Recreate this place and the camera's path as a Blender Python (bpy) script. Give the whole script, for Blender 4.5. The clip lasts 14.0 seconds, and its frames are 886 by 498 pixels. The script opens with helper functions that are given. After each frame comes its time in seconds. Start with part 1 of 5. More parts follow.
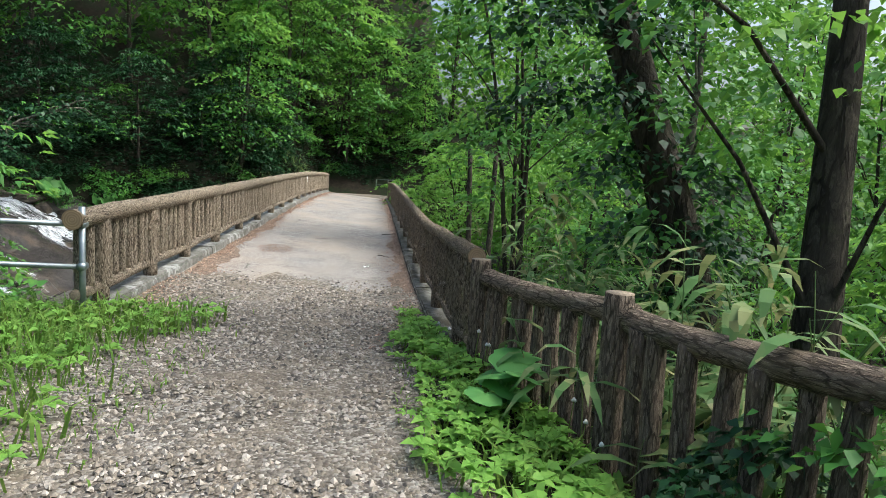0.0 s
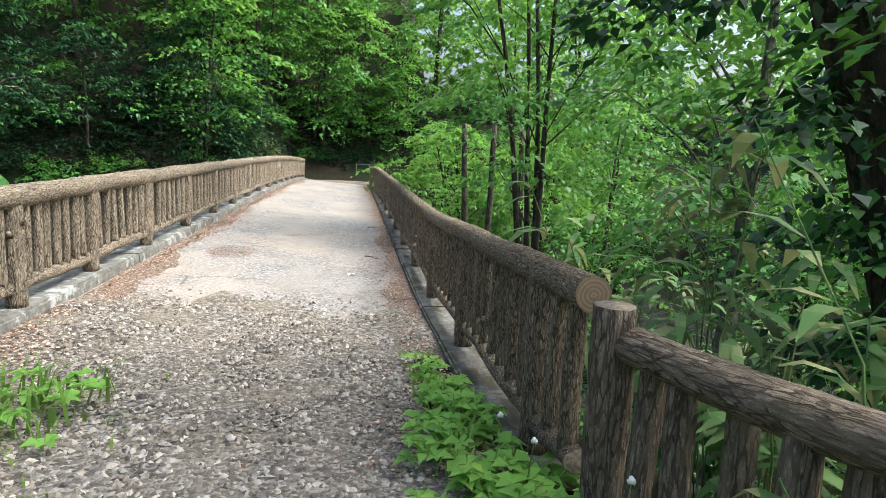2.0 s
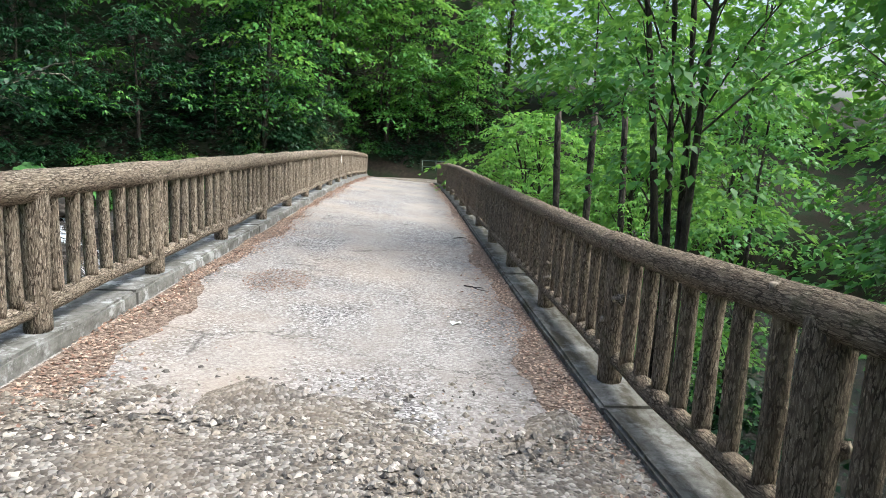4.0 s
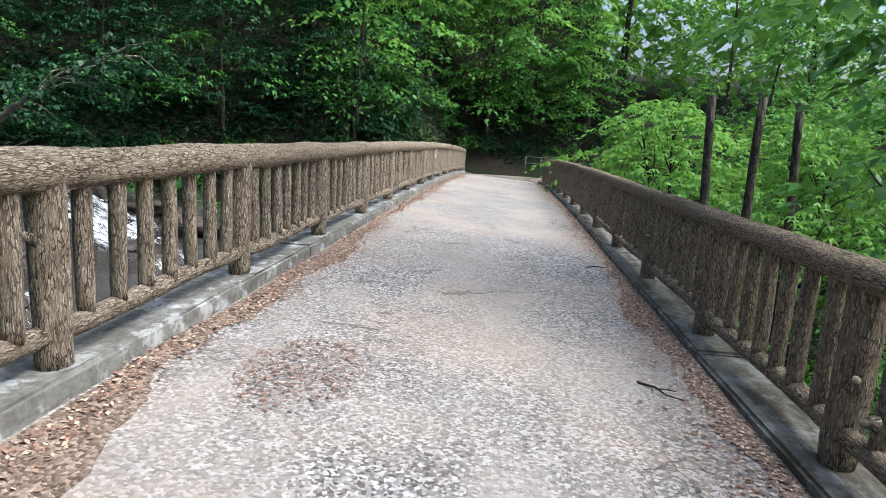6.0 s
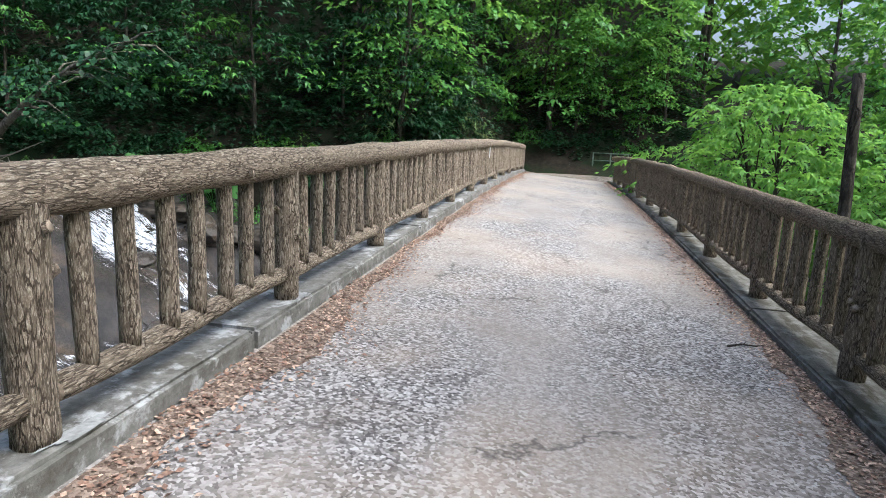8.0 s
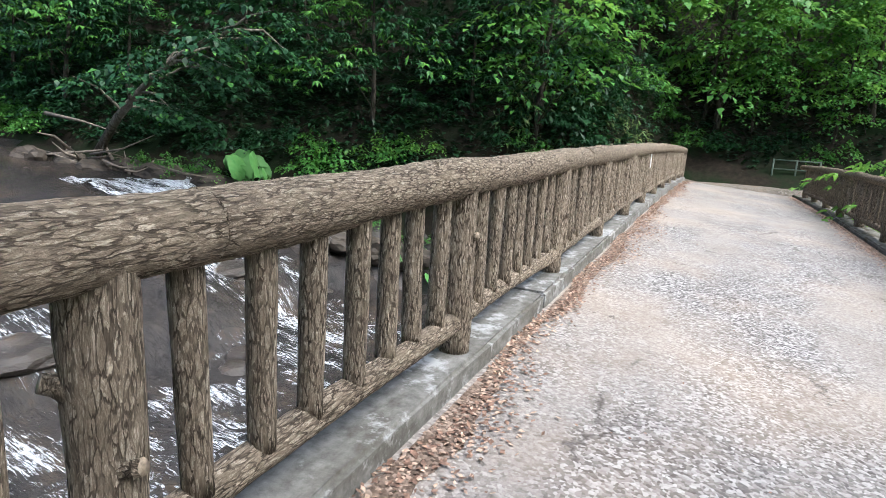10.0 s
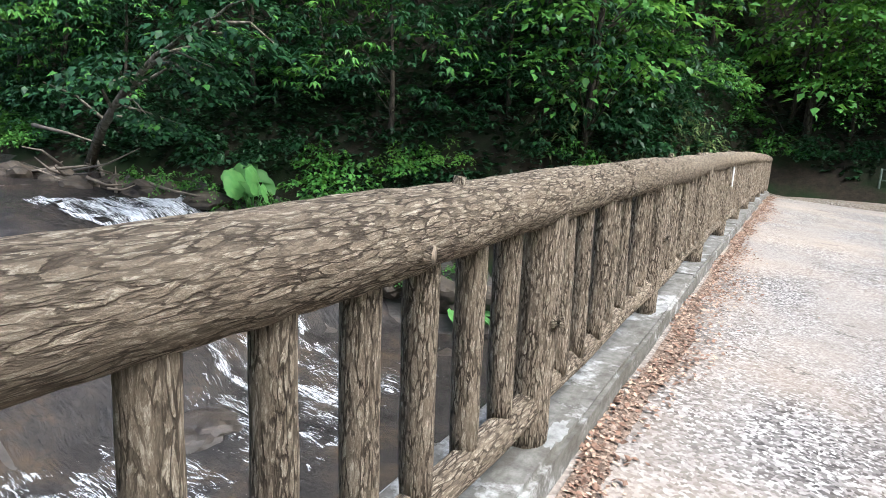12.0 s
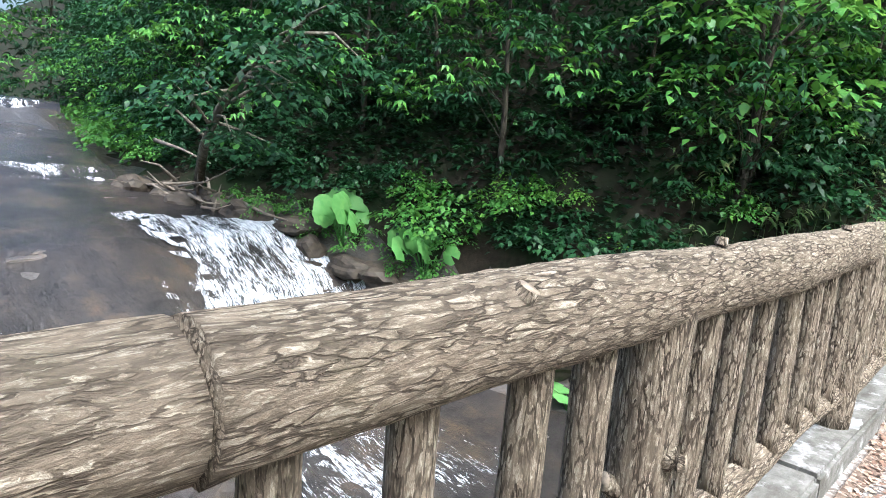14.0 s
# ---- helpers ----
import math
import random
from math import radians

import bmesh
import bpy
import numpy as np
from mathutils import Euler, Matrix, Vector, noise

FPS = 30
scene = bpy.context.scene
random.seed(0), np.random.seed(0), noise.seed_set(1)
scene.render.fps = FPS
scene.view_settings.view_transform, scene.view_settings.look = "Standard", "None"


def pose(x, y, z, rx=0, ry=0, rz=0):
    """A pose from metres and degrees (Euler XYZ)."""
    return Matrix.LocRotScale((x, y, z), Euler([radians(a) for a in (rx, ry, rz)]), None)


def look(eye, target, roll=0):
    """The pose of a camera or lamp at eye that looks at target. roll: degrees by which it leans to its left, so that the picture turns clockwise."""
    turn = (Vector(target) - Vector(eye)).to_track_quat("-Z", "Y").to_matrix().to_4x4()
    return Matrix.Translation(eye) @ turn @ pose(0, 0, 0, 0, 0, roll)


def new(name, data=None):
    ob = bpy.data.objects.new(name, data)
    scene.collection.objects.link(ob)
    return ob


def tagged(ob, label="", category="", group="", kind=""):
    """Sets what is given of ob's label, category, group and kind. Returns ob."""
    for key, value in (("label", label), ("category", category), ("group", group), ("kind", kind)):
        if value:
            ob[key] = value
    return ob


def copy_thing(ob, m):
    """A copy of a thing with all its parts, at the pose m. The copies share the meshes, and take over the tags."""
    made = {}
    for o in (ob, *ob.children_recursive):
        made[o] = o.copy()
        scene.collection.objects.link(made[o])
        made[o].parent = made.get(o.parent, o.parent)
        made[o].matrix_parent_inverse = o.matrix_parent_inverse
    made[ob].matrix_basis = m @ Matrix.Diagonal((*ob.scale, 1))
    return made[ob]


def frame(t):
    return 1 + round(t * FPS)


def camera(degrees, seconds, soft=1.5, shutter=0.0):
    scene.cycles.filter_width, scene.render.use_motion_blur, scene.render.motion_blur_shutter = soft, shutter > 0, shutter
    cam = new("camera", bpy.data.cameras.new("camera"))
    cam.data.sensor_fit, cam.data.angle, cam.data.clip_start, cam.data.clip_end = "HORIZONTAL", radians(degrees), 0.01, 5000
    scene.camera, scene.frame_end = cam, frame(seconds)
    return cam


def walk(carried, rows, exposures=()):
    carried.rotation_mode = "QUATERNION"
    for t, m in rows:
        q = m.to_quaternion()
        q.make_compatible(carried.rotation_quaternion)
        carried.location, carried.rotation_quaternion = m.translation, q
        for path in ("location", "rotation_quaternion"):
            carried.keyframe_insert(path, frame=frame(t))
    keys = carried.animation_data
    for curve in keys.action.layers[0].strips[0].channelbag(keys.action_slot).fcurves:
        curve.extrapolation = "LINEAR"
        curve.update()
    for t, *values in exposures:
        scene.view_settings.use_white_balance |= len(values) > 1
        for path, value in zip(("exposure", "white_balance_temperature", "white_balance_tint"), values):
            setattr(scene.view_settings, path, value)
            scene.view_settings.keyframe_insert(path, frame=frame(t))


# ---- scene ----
# ---- camera and walk ----
cam = camera(70.0, 14.0, soft=0.8)
ROWS = [
    (0.0, (-0.136, 1.593, 1.812), (0.091, 3.562, 1.545), 3.89),
    (0.5, (-0.198, 2.328, 1.784), (0.084, 4.288, 1.506), 3.37),
    (1.0, (-0.130, 3.040, 1.695), (0.175, 4.996, 1.409), 2.71),
    (1.5, (-0.200, 3.787, 1.651), (0.105, 5.742, 1.357), 2.89),
    (2.0, (-0.216, 4.455, 1.599), (0.073, 6.410, 1.291), 2.93),
    (2.2, (-0.233, 4.758, 1.593), (0.045, 6.714, 1.280), 2.52),
    (2.5, (-0.285, 5.210, 1.566), (-0.028, 7.168, 1.249), 2.50),
    (2.9, (-0.376, 5.831, 1.529), (-0.149, 7.792, 1.208), 2.55),
    (3.3, (-0.482, 6.467, 1.490), (-0.289, 8.431, 1.167), 2.66),
    (3.7, (-0.590, 7.111, 1.451), (-0.438, 9.078, 1.127), 2.81),
    (4.0, (-0.665, 7.595, 1.420), (-0.550, 9.565, 1.096), 2.93),
    (4.3, (-0.729, 8.076, 1.388), (-0.656, 10.048, 1.064), 3.05),
    (4.5, (-0.802, 8.419, 1.366), (-0.778, 10.393, 1.044), 3.12),
    (5.0, (-0.830, 9.207, 1.305), (-0.900, 11.180, 0.985), 3.43),
    (5.5, (-0.933, 9.989, 1.304), (-1.069, 11.955, 0.961), 3.34),
    (6.0, (-0.922, 10.769, 1.306), (-1.101, 12.729, 0.953), 3.56),
    (6.5, (-1.077, 11.508, 1.310), (-1.283, 13.466, 0.958), 3.47),
    (7.0, (-1.112, 12.242, 1.289), (-1.345, 14.197, 0.937), 3.37),
    (7.5, (-1.224, 12.989, 1.321), (-1.496, 14.936, 0.951), 3.21),
    (8.0, (-1.154, 13.679, 1.330), (-1.512, 15.610, 0.951), 2.83),
    (8.5, (-1.324, 14.577, 1.324), (-1.803, 16.478, 0.928), 3.48),
    (9.0, (-1.444, 15.301, 1.328), (-2.031, 17.167, 0.911), 3.83),
    (9.2, (-1.514, 15.546, 1.349), (-2.141, 17.400, 0.938), 3.79),
    (9.5, (-1.611, 15.977, 1.352), (-2.290, 17.812, 0.939), 3.74),
    (9.9, (-1.756, 16.559, 1.352), (-2.501, 18.368, 0.940), 3.56),
    (10.3, (-1.905, 17.147, 1.349), (-2.711, 18.931, 0.939), 3.31),
    (10.7, (-2.042, 17.740, 1.342), (-2.901, 19.501, 0.936), 3.05),
    (11.0, (-2.129, 18.188, 1.336), (-3.021, 19.932, 0.933), 2.88),
    (11.3, (-2.193, 18.637, 1.327), (-3.113, 20.367, 0.927), 2.75),
    (11.5, (-2.236, 18.932, 1.310), (-3.152, 20.664, 0.911), 2.70),
    (12.0, (-2.206, 19.704, 1.291), (-3.147, 21.425, 0.900), 2.66),
    (12.5, (-2.236, 20.423, 1.346), (-3.333, 22.055, 0.979), 3.23),
    (13.0, (-2.297, 21.032, 1.372), (-3.571, 22.535, 1.028), 4.75),
    (13.5, (-2.331, 21.628, 1.377), (-3.731, 23.014, 1.028), 4.41),
    (14.0, (-2.309, 22.448, 1.352), (-3.680, 23.865, 1.015), 4.72),
]
walk(cam, [(t, look(eye, aim, roll)) for t, eye, aim, roll in ROWS],
     exposures=[(0.0, 0.92, 5850, 2), (1.0, 1.22, 5850, 2), (2.0, 1.4, 5850, 2), (5.0, 1.08, 5550, 4), (9.0, 1.1, 5500, 6), (11.5, 1.18, 5600, 6), (13.5, 1.38, 5500, 5), (14.0, 1.7, 5450, 5)])

# ---- daylight: bright overcast sky over a wooded gorge ----
world = bpy.data.worlds.new("sky")
scene.world = world
world.use_nodes = True
wn = world.node_tree
sky = wn.nodes.new("ShaderNodeTexSky")
sky.sky_type, sky.sun_disc = "NISHITA", False
sky.sun_elevation, sky.sun_rotation = radians(56), radians(95)
sky.air_density, sky.dust_density, sky.ozone_density = 1.0, 9.0, 1.0
wn.nodes["Background"].inputs["Strength"].default_value = 0.15
wn.links.new(sky.outputs["Color"], wn.nodes["Background"].inputs["Color"])
sun = new("sun", bpy.data.lights.new("sun", "SUN"))
sun.data.energy, sun.data.angle, sun.data.color = 1.5, radians(30), (1.0, 0.97, 0.93)
reach = 30 * math.tan(radians(34))
sun.matrix_world = look((0, 0, 30), (-reach * math.sin(radians(95)), -reach * math.cos(radians(95)), 0))

rng = np.random.default_rng(7)


# ---- materials ----
def mat_base(name, rough=0.8, spec=0.3):
    m = bpy.data.materials.new(name)
    m.use_nodes = True
    b = m.node_tree.nodes["Principled BSDF"]
    b.inputs["Roughness"].default_value = rough
    b.inputs["Specular IOR Level"].default_value = spec
    return m, m.node_tree, b


def coords(nt, scale=(1, 1, 1), source="Object"):
    tc = nt.nodes.new("ShaderNodeTexCoord")
    mp = nt.nodes.new("ShaderNodeMapping")
    mp.inputs["Scale"].default_value = scale
    nt.links.new(tc.outputs[source], mp.inputs["Vector"])
    return mp.outputs["Vector"]


def world_coords(nt, scale=(1, 1, 1)):
    g = nt.nodes.new("ShaderNodeNewGeometry")
    mp = nt.nodes.new("ShaderNodeMapping")
    mp.inputs["Scale"].default_value = scale
    nt.links.new(g.outputs["Position"], mp.inputs["Vector"])
    return mp.outputs["Vector"]


def noise_node(nt, vec, scale, detail=6, rough=0.6, distort=0.0):
    n = nt.nodes.new("ShaderNodeTexNoise")
    n.inputs["Scale"].default_value, n.inputs["Detail"].default_value = scale, detail
    n.inputs["Roughness"].default_value, n.inputs["Distortion"].default_value = rough, distort
    nt.links.new(vec, n.inputs["Vector"])
    return n.outputs["Fac"]


def cells(nt, vec, scale, feature="F1", rand=1.0):
    n = nt.nodes.new("ShaderNodeTexVoronoi")
    n.feature = feature
    n.inputs["Scale"].default_value, n.inputs["Randomness"].default_value = scale, rand
    nt.links.new(vec, n.inputs["Vector"])
    return n


def ramp(nt, fac, stops):
    r = nt.nodes.new("ShaderNodeValToRGB")
    e = r.color_ramp.elements
    while len(e) < len(stops):
        e.new(0.5)
    for el, (p, c) in zip(e, stops):
        el.position = p
        el.color = (*c, 1) if len(c) == 3 else c
    nt.links.new(fac, r.inputs["Fac"])
    return r.outputs["Color"]


def mix(nt, fac, a, b, blend="MIX"):
    n = nt.nodes.new("ShaderNodeMix")
    n.data_type, n.blend_type = "RGBA", blend
    for sock, val in ((n.inputs[0], fac), (n.inputs[6], a), (n.inputs[7], b)):
        if isinstance(val, (int, float)):
            sock.default_value = val
        elif isinstance(val, tuple):
            sock.default_value = (*val, 1)
        else:
            nt.links.new(val, sock)
    return n.outputs[2]


def calc(nt, op, a, b=0.0, c=0.0):
    n = nt.nodes.new("ShaderNodeMath")
    n.operation = op
    for sock, val in zip(n.inputs, (a, b, c)):
        if isinstance(val, (int, float)):
            sock.default_value = val
        else:
            nt.links.new(val, sock)
    return n.outputs[0]


def bump(nt, b, height, strength, dist):
    n = nt.nodes.new("ShaderNodeBump")
    n.inputs["Strength"].default_value, n.inputs["Distance"].default_value = strength, dist
    nt.links.new(height, n.inputs["Height"])
    nt.links.new(n.outputs["Normal"], b.inputs["Normal"])


def bark_material(name, dark, mid, light, along=(9, 9, 2.2), moss=0.0, depth=0.012):
    """Furrowed bark: long plates parted by jagged dark cracks that run along the local z axis."""
    m, nt, b = mat_base(name, 0.9, 0.15)
    v = coords(nt, along)
    for scale, push in ((0.9, 0.8), (3.2, 0.4), (8.0, 0.16)):
        warp = nt.nodes.new("ShaderNodeTexNoise")
        warp.inputs["Scale"].default_value, warp.inputs["Detail"].default_value = scale, 4
        nt.links.new(v, warp.inputs["Vector"])
        vv = nt.nodes.new("ShaderNodeVectorMath")
        vv.operation = "MULTIPLY_ADD"
        nt.links.new(warp.outputs["Color"], vv.inputs[0])
        vv.inputs[1].default_value = (push, push, push)
        nt.links.new(v, vv.inputs[2])
        v = vv.outputs[0]
    plates = cells(nt, v, 2.0, "DISTANCE_TO_EDGE").outputs["Distance"]
    small = cells(nt, v, 4.2, "DISTANCE_TO_EDGE").outputs["Distance"]
    sep = nt.nodes.new("ShaderNodeSeparateColor")
    nt.links.new(cells(nt, v, 2.0).outputs["Color"], sep.inputs[0])
    gap = ramp(nt, noise_node(nt, v, 1.1, 3), [(0.40, (0.9, 0.9, 0.9)), (0.58, (0.1, 0.1, 0.1))])
    crack = calc(nt, "MAXIMUM", ramp(nt, plates, [(0.01, (0, 0, 0)), (0.13, (1, 1, 1))]), gap)
    flake = ramp(nt, small, [(0.0, (0.45, 0.45, 0.45)), (0.10, (1, 1, 1))])
    fine = noise_node(nt, v, 2.6, 9, 0.8)
    body = calc(nt, "ADD", calc(nt, "MULTIPLY", flake, 0.2), fine)
    h = calc(nt, "MULTIPLY", crack, body)
    col = ramp(nt, h, [(0.12, dark), (0.52, tuple(0.5 * a_ + 0.5 * b_ for a_, b_ in zip(dark, mid))), (0.68, mid), (0.84, light)])
    col = mix(nt, calc(nt, "MULTIPLY", sep.outputs[0], 0.3), col, mix(nt, 0.5, col, dark))
    tone = noise_node(nt, world_coords(nt), 3.3, 5)
    col = mix(nt, ramp(nt, tone, [(0.35, (0, 0, 0)), (0.7, (0.35, 0.35, 0.35))]), col, mix(nt, 0.5, col, mid))
    if moss:
        mo = ramp(nt, noise_node(nt, world_coords(nt), 5.0, 5), [(0.58, (0, 0, 0)), (0.72, (1, 1, 1))])
        col = mix(nt, calc(nt, "MULTIPLY", mo, moss), col, (0.075, 0.085, 0.03))
    nt.links.new(col, b.inputs["Base Color"])
    bump(nt, b, h, 1.0, depth * 1.6)
    return m


M_LOG = bark_material("weathered_log_bark", (0.05, 0.038, 0.028), (0.345, 0.276, 0.202), (0.84, 0.75, 0.60), (36, 36, 7.0), 0.15, 0.012)
# Right railing's bark: shade of its inner side put into the colour, plus moss.
M_LOG_SHADED = bark_material("mossy_shaded_log_bark", (0.055, 0.042, 0.03), (0.28, 0.217, 0.15), (0.64, 0.54, 0.40), (36, 36, 7.0), 0.4, 0.012)
M_FENCE = bark_material("damp_dark_log_bark", (0.05, 0.039, 0.03), (0.215, 0.168, 0.125), (0.46, 0.38, 0.29), (24, 24, 4.0), 0.25, 0.010)
M_TRUNK = bark_material("tree_bark", (0.02, 0.017, 0.013), (0.075, 0.062, 0.048), (0.15, 0.13, 0.10), (4, 4, 1.2), 0.3, 0.02)
M_PALEBARK = bark_material("pale_mottled_bark", (0.05, 0.045, 0.035), (0.17, 0.15, 0.115), (0.33, 0.31, 0.26), (3, 3, 1.5), 0.4, 0.01)


def cut_wood():
    m, nt, b = mat_base("sawn_log_end", 0.8, 0.2)
    v = coords(nt)
    w = nt.nodes.new("ShaderNodeTexWave")
    w.wave_type, w.rings_direction = "RINGS", "Z"
    w.inputs["Scale"].default_value, w.inputs["Distortion"].default_value = 14, 1.5
    nt.links.new(v, w.inputs["Vector"])
    col = ramp(nt, w.outputs["Fac"], [(0, (0.20, 0.13, 0.07)), (1, (0.36, 0.26, 0.16))])
    col = mix(nt, noise_node(nt, v, 25, 5), col, (0.16, 0.12, 0.08))
    nt.links.new(col, b.inputs["Base Color"])
    return m


M_CUT = cut_wood()


def leaf_material(name, dark, light, yellow, gloss=0.45, through_light=0.45, scale=0.8):
    m, nt, b = mat_base(name, gloss, 0.22)
    v = world_coords(nt)
    big = noise_node(nt, v, scale, 3)
    one = cells(nt, v, 9.0).outputs["Color"]
    sep = nt.nodes.new("ShaderNodeSeparateColor")
    nt.links.new(one, sep.inputs[0])
    col = ramp(nt, big, [(0.3, dark), (0.7, light)])
    col = mix(nt, calc(nt, "MULTIPLY", sep.outputs[0], 0.7), col, light)
    col = mix(nt, calc(nt, "MULTIPLY", calc(nt, "POWER", sep.outputs[1], 4.0), 0.7), col, yellow)
    nt.links.new(col, b.inputs["Base Color"])
    tr = nt.nodes.new("ShaderNodeBsdfTranslucent")
    nt.links.new(mix(nt, 0.6, col, yellow), tr.inputs["Color"])
    ms = nt.nodes.new("ShaderNodeMixShader")
    ms.inputs[0].default_value = through_light
    nt.links.new(b.outputs[0], ms.inputs[1])
    nt.links.new(tr.outputs[0], ms.inputs[2])
    nt.links.new(ms.outputs[0], nt.nodes["Material Output"].inputs["Surface"])
    return m


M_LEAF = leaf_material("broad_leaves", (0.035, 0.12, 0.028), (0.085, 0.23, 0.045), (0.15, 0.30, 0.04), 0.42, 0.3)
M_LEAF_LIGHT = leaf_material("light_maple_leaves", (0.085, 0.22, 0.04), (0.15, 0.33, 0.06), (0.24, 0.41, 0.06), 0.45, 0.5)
# Deep green with the shade under the canopy darkened into the leaf colour.
M_LEAF_SHADE = leaf_material("deep_green_shaded_leaves", (0.006, 0.023, 0.010), (0.015, 0.052, 0.019), (0.04, 0.12, 0.03), 0.45, 0.14)
M_BUTTER = leaf_material("butterbur_leaves", (0.085, 0.245, 0.06), (0.13, 0.31, 0.085), (0.16, 0.33, 0.09), 0.5, 0.3, 2.0)
M_SASA = leaf_material("bamboo_grass_leaves", (0.045, 0.12, 0.035), (0.10, 0.2, 0.06), (0.40, 0.36, 0.17), 0.5, 0.3, 2.0)
M_WEED = leaf_material("bright_weed_leaves", (0.14, 0.30, 0.055), (0.22, 0.42, 0.075), (0.3, 0.48, 0.1), 0.5, 0.4, 2.0)
M_GRASS = leaf_material("grass_blades", (0.07, 0.15, 0.025), (0.14, 0.25, 0.04), (0.24, 0.32, 0.07), 0.55, 0.35, 2.0)


def plain(name, color, rough=0.6, metal=0.0, vary=0.25, scale=8.0):
    m, nt, b = mat_base(name, rough, 0.4)
    b.inputs["Metallic"].default_value = metal
    v = world_coords(nt)
    n = noise_node(nt, v, scale, 6)
    d = tuple(c * (1 - vary) for c in color)
    l = tuple(min(1, c * (1 + vary)) for c in color)
    nt.links.new(ramp(nt, n, [(0.3, d), (0.7, l)]), b.inputs["Base Color"])
    bump(nt, b, n, 0.15, 0.004)
    return m


M_STEEL = plain("galvanised_steel", (0.24, 0.27, 0.29), 0.42, 0.8)
M_GREENPAINT = plain("faded_green_paint", (0.09, 0.12, 0.09), 0.6)
M_WHITE = plain("white_enamel", (0.75, 0.75, 0.72), 0.5)
M_DEAD = plain("bleached_driftwood", (0.16, 0.132, 0.105), 0.85, 0, 0.5, 6)
M_STONE = plain("crushed_stone", (0.23, 0.195, 0.155), 0.9, 0, 0.6, 28)
M_STONE_PALE = plain("pale_crushed_stone", (0.39, 0.345, 0.295), 0.9, 0, 0.35, 28)
M_STONE_DARK = plain("dark_crushed_stone", (0.10, 0.088, 0.076), 0.85, 0, 0.5, 28)
M_LITTER = plain("dead_leaf_litter", (0.19, 0.115, 0.08), 0.85, 0, 0.75, 30)
M_LITTER_PALE = plain("bleached_leaf_litter", (0.42, 0.30, 0.22), 0.85, 0, 0.5, 30)
M_LIME = plain("lime_wash_stain", (0.25, 0.25, 0.24), 0.9, 0, 0.4, 25)
M_SEED = plain("dandelion_seed_head", (0.7, 0.7, 0.68), 0.9, 0, 0.1)
M_BANKROCK = plain("brown_bank_rock", (0.05, 0.039, 0.028), 0.7, 0, 0.6, 5)
M_STUB = plain("weathered_cut_stub", (0.23, 0.18, 0.13), 0.9, 0, 0.5, 60)
M_DARKWOOD = plain("dead_dark_trunk", (0.03, 0.021, 0.015), 0.9, 0, 0.5, 6)


def deck_material():
    m, nt, b = mat_base("worn_concrete_deck", 0.85, 0.25)
    v = world_coords(nt)
    stones = cells(nt, v, 58.0)
    sep = nt.nodes.new("ShaderNodeSeparateColor")
    nt.links.new(stones.outputs["Color"], sep.inputs[0])
    agg = ramp(nt, sep.outputs[0], [(0.0, (0.045, 0.04, 0.037)), (0.5, (0.185, 0.17, 0.16)), (1.0, (0.44, 0.415, 0.395))])
    paste = ramp(nt, noise_node(nt, v, 38, 8, 0.75), [(0.34, (0.15, 0.133, 0.118)), (0.5, (0.265, 0.236, 0.21)), (0.66, (0.36, 0.322, 0.287))])
    worn = ramp(nt, noise_node(nt, world_coords(nt, (1.0, 0.35, 1)), 0.9, 5, 0.65), [(0.42, (0, 0, 0)), (0.6, (0.75, 0.75, 0.75))])
    col = mix(nt, worn, agg, paste)
    stain = ramp(nt, noise_node(nt, v, 1.6, 6, 0.7), [(0.46, (0, 0, 0)), (0.72, (1, 1, 1))])
    col = mix(nt, calc(nt, "MULTIPLY", stain, 0.4), col, (0.15, 0.118, 0.092))
    warm = ramp(nt, noise_node(nt, v, 0.45, 4, 0.6), [(0.45, (0, 0, 0)), (0.7, (1, 1, 1))])
    col = mix(nt, calc(nt, "MULTIPLY", warm, 0.7), col, mix(nt, 0.6, col, (0.42, 0.33, 0.25)))
    warp = noise_node(nt, v, 2.5, 4)
    cr = nt.nodes.new("ShaderNodeVectorMath")
    cr.operation = "ADD"
    nt.links.new(v, cr.inputs[0])
    nt.links.new(warp, cr.inputs[1])
    edge = cells(nt, cr.outputs[0], 0.55, "DISTANCE_TO_EDGE").outputs["Distance"]
    crack = ramp(nt, edge, [(0.0, (1, 1, 1)), (0.012, (0, 0, 0))])
    some = ramp(nt, noise_node(nt, v, 0.8, 2), [(0.5, (0, 0, 0)), (0.56, (1, 1, 1))])
    crack = calc(nt, "MULTIPLY", crack, some)
    col = mix(nt, calc(nt, "MULTIPLY", crack, 0.75), col, (0.05, 0.042, 0.035))
    nt.links.new(col, b.inputs["Base Color"])
    bump(nt, b, calc(nt, "SUBTRACT", calc(nt, "SUBTRACT", 1.0, stones.outputs["Distance"]), crack), 0.5, 0.006)
    return m


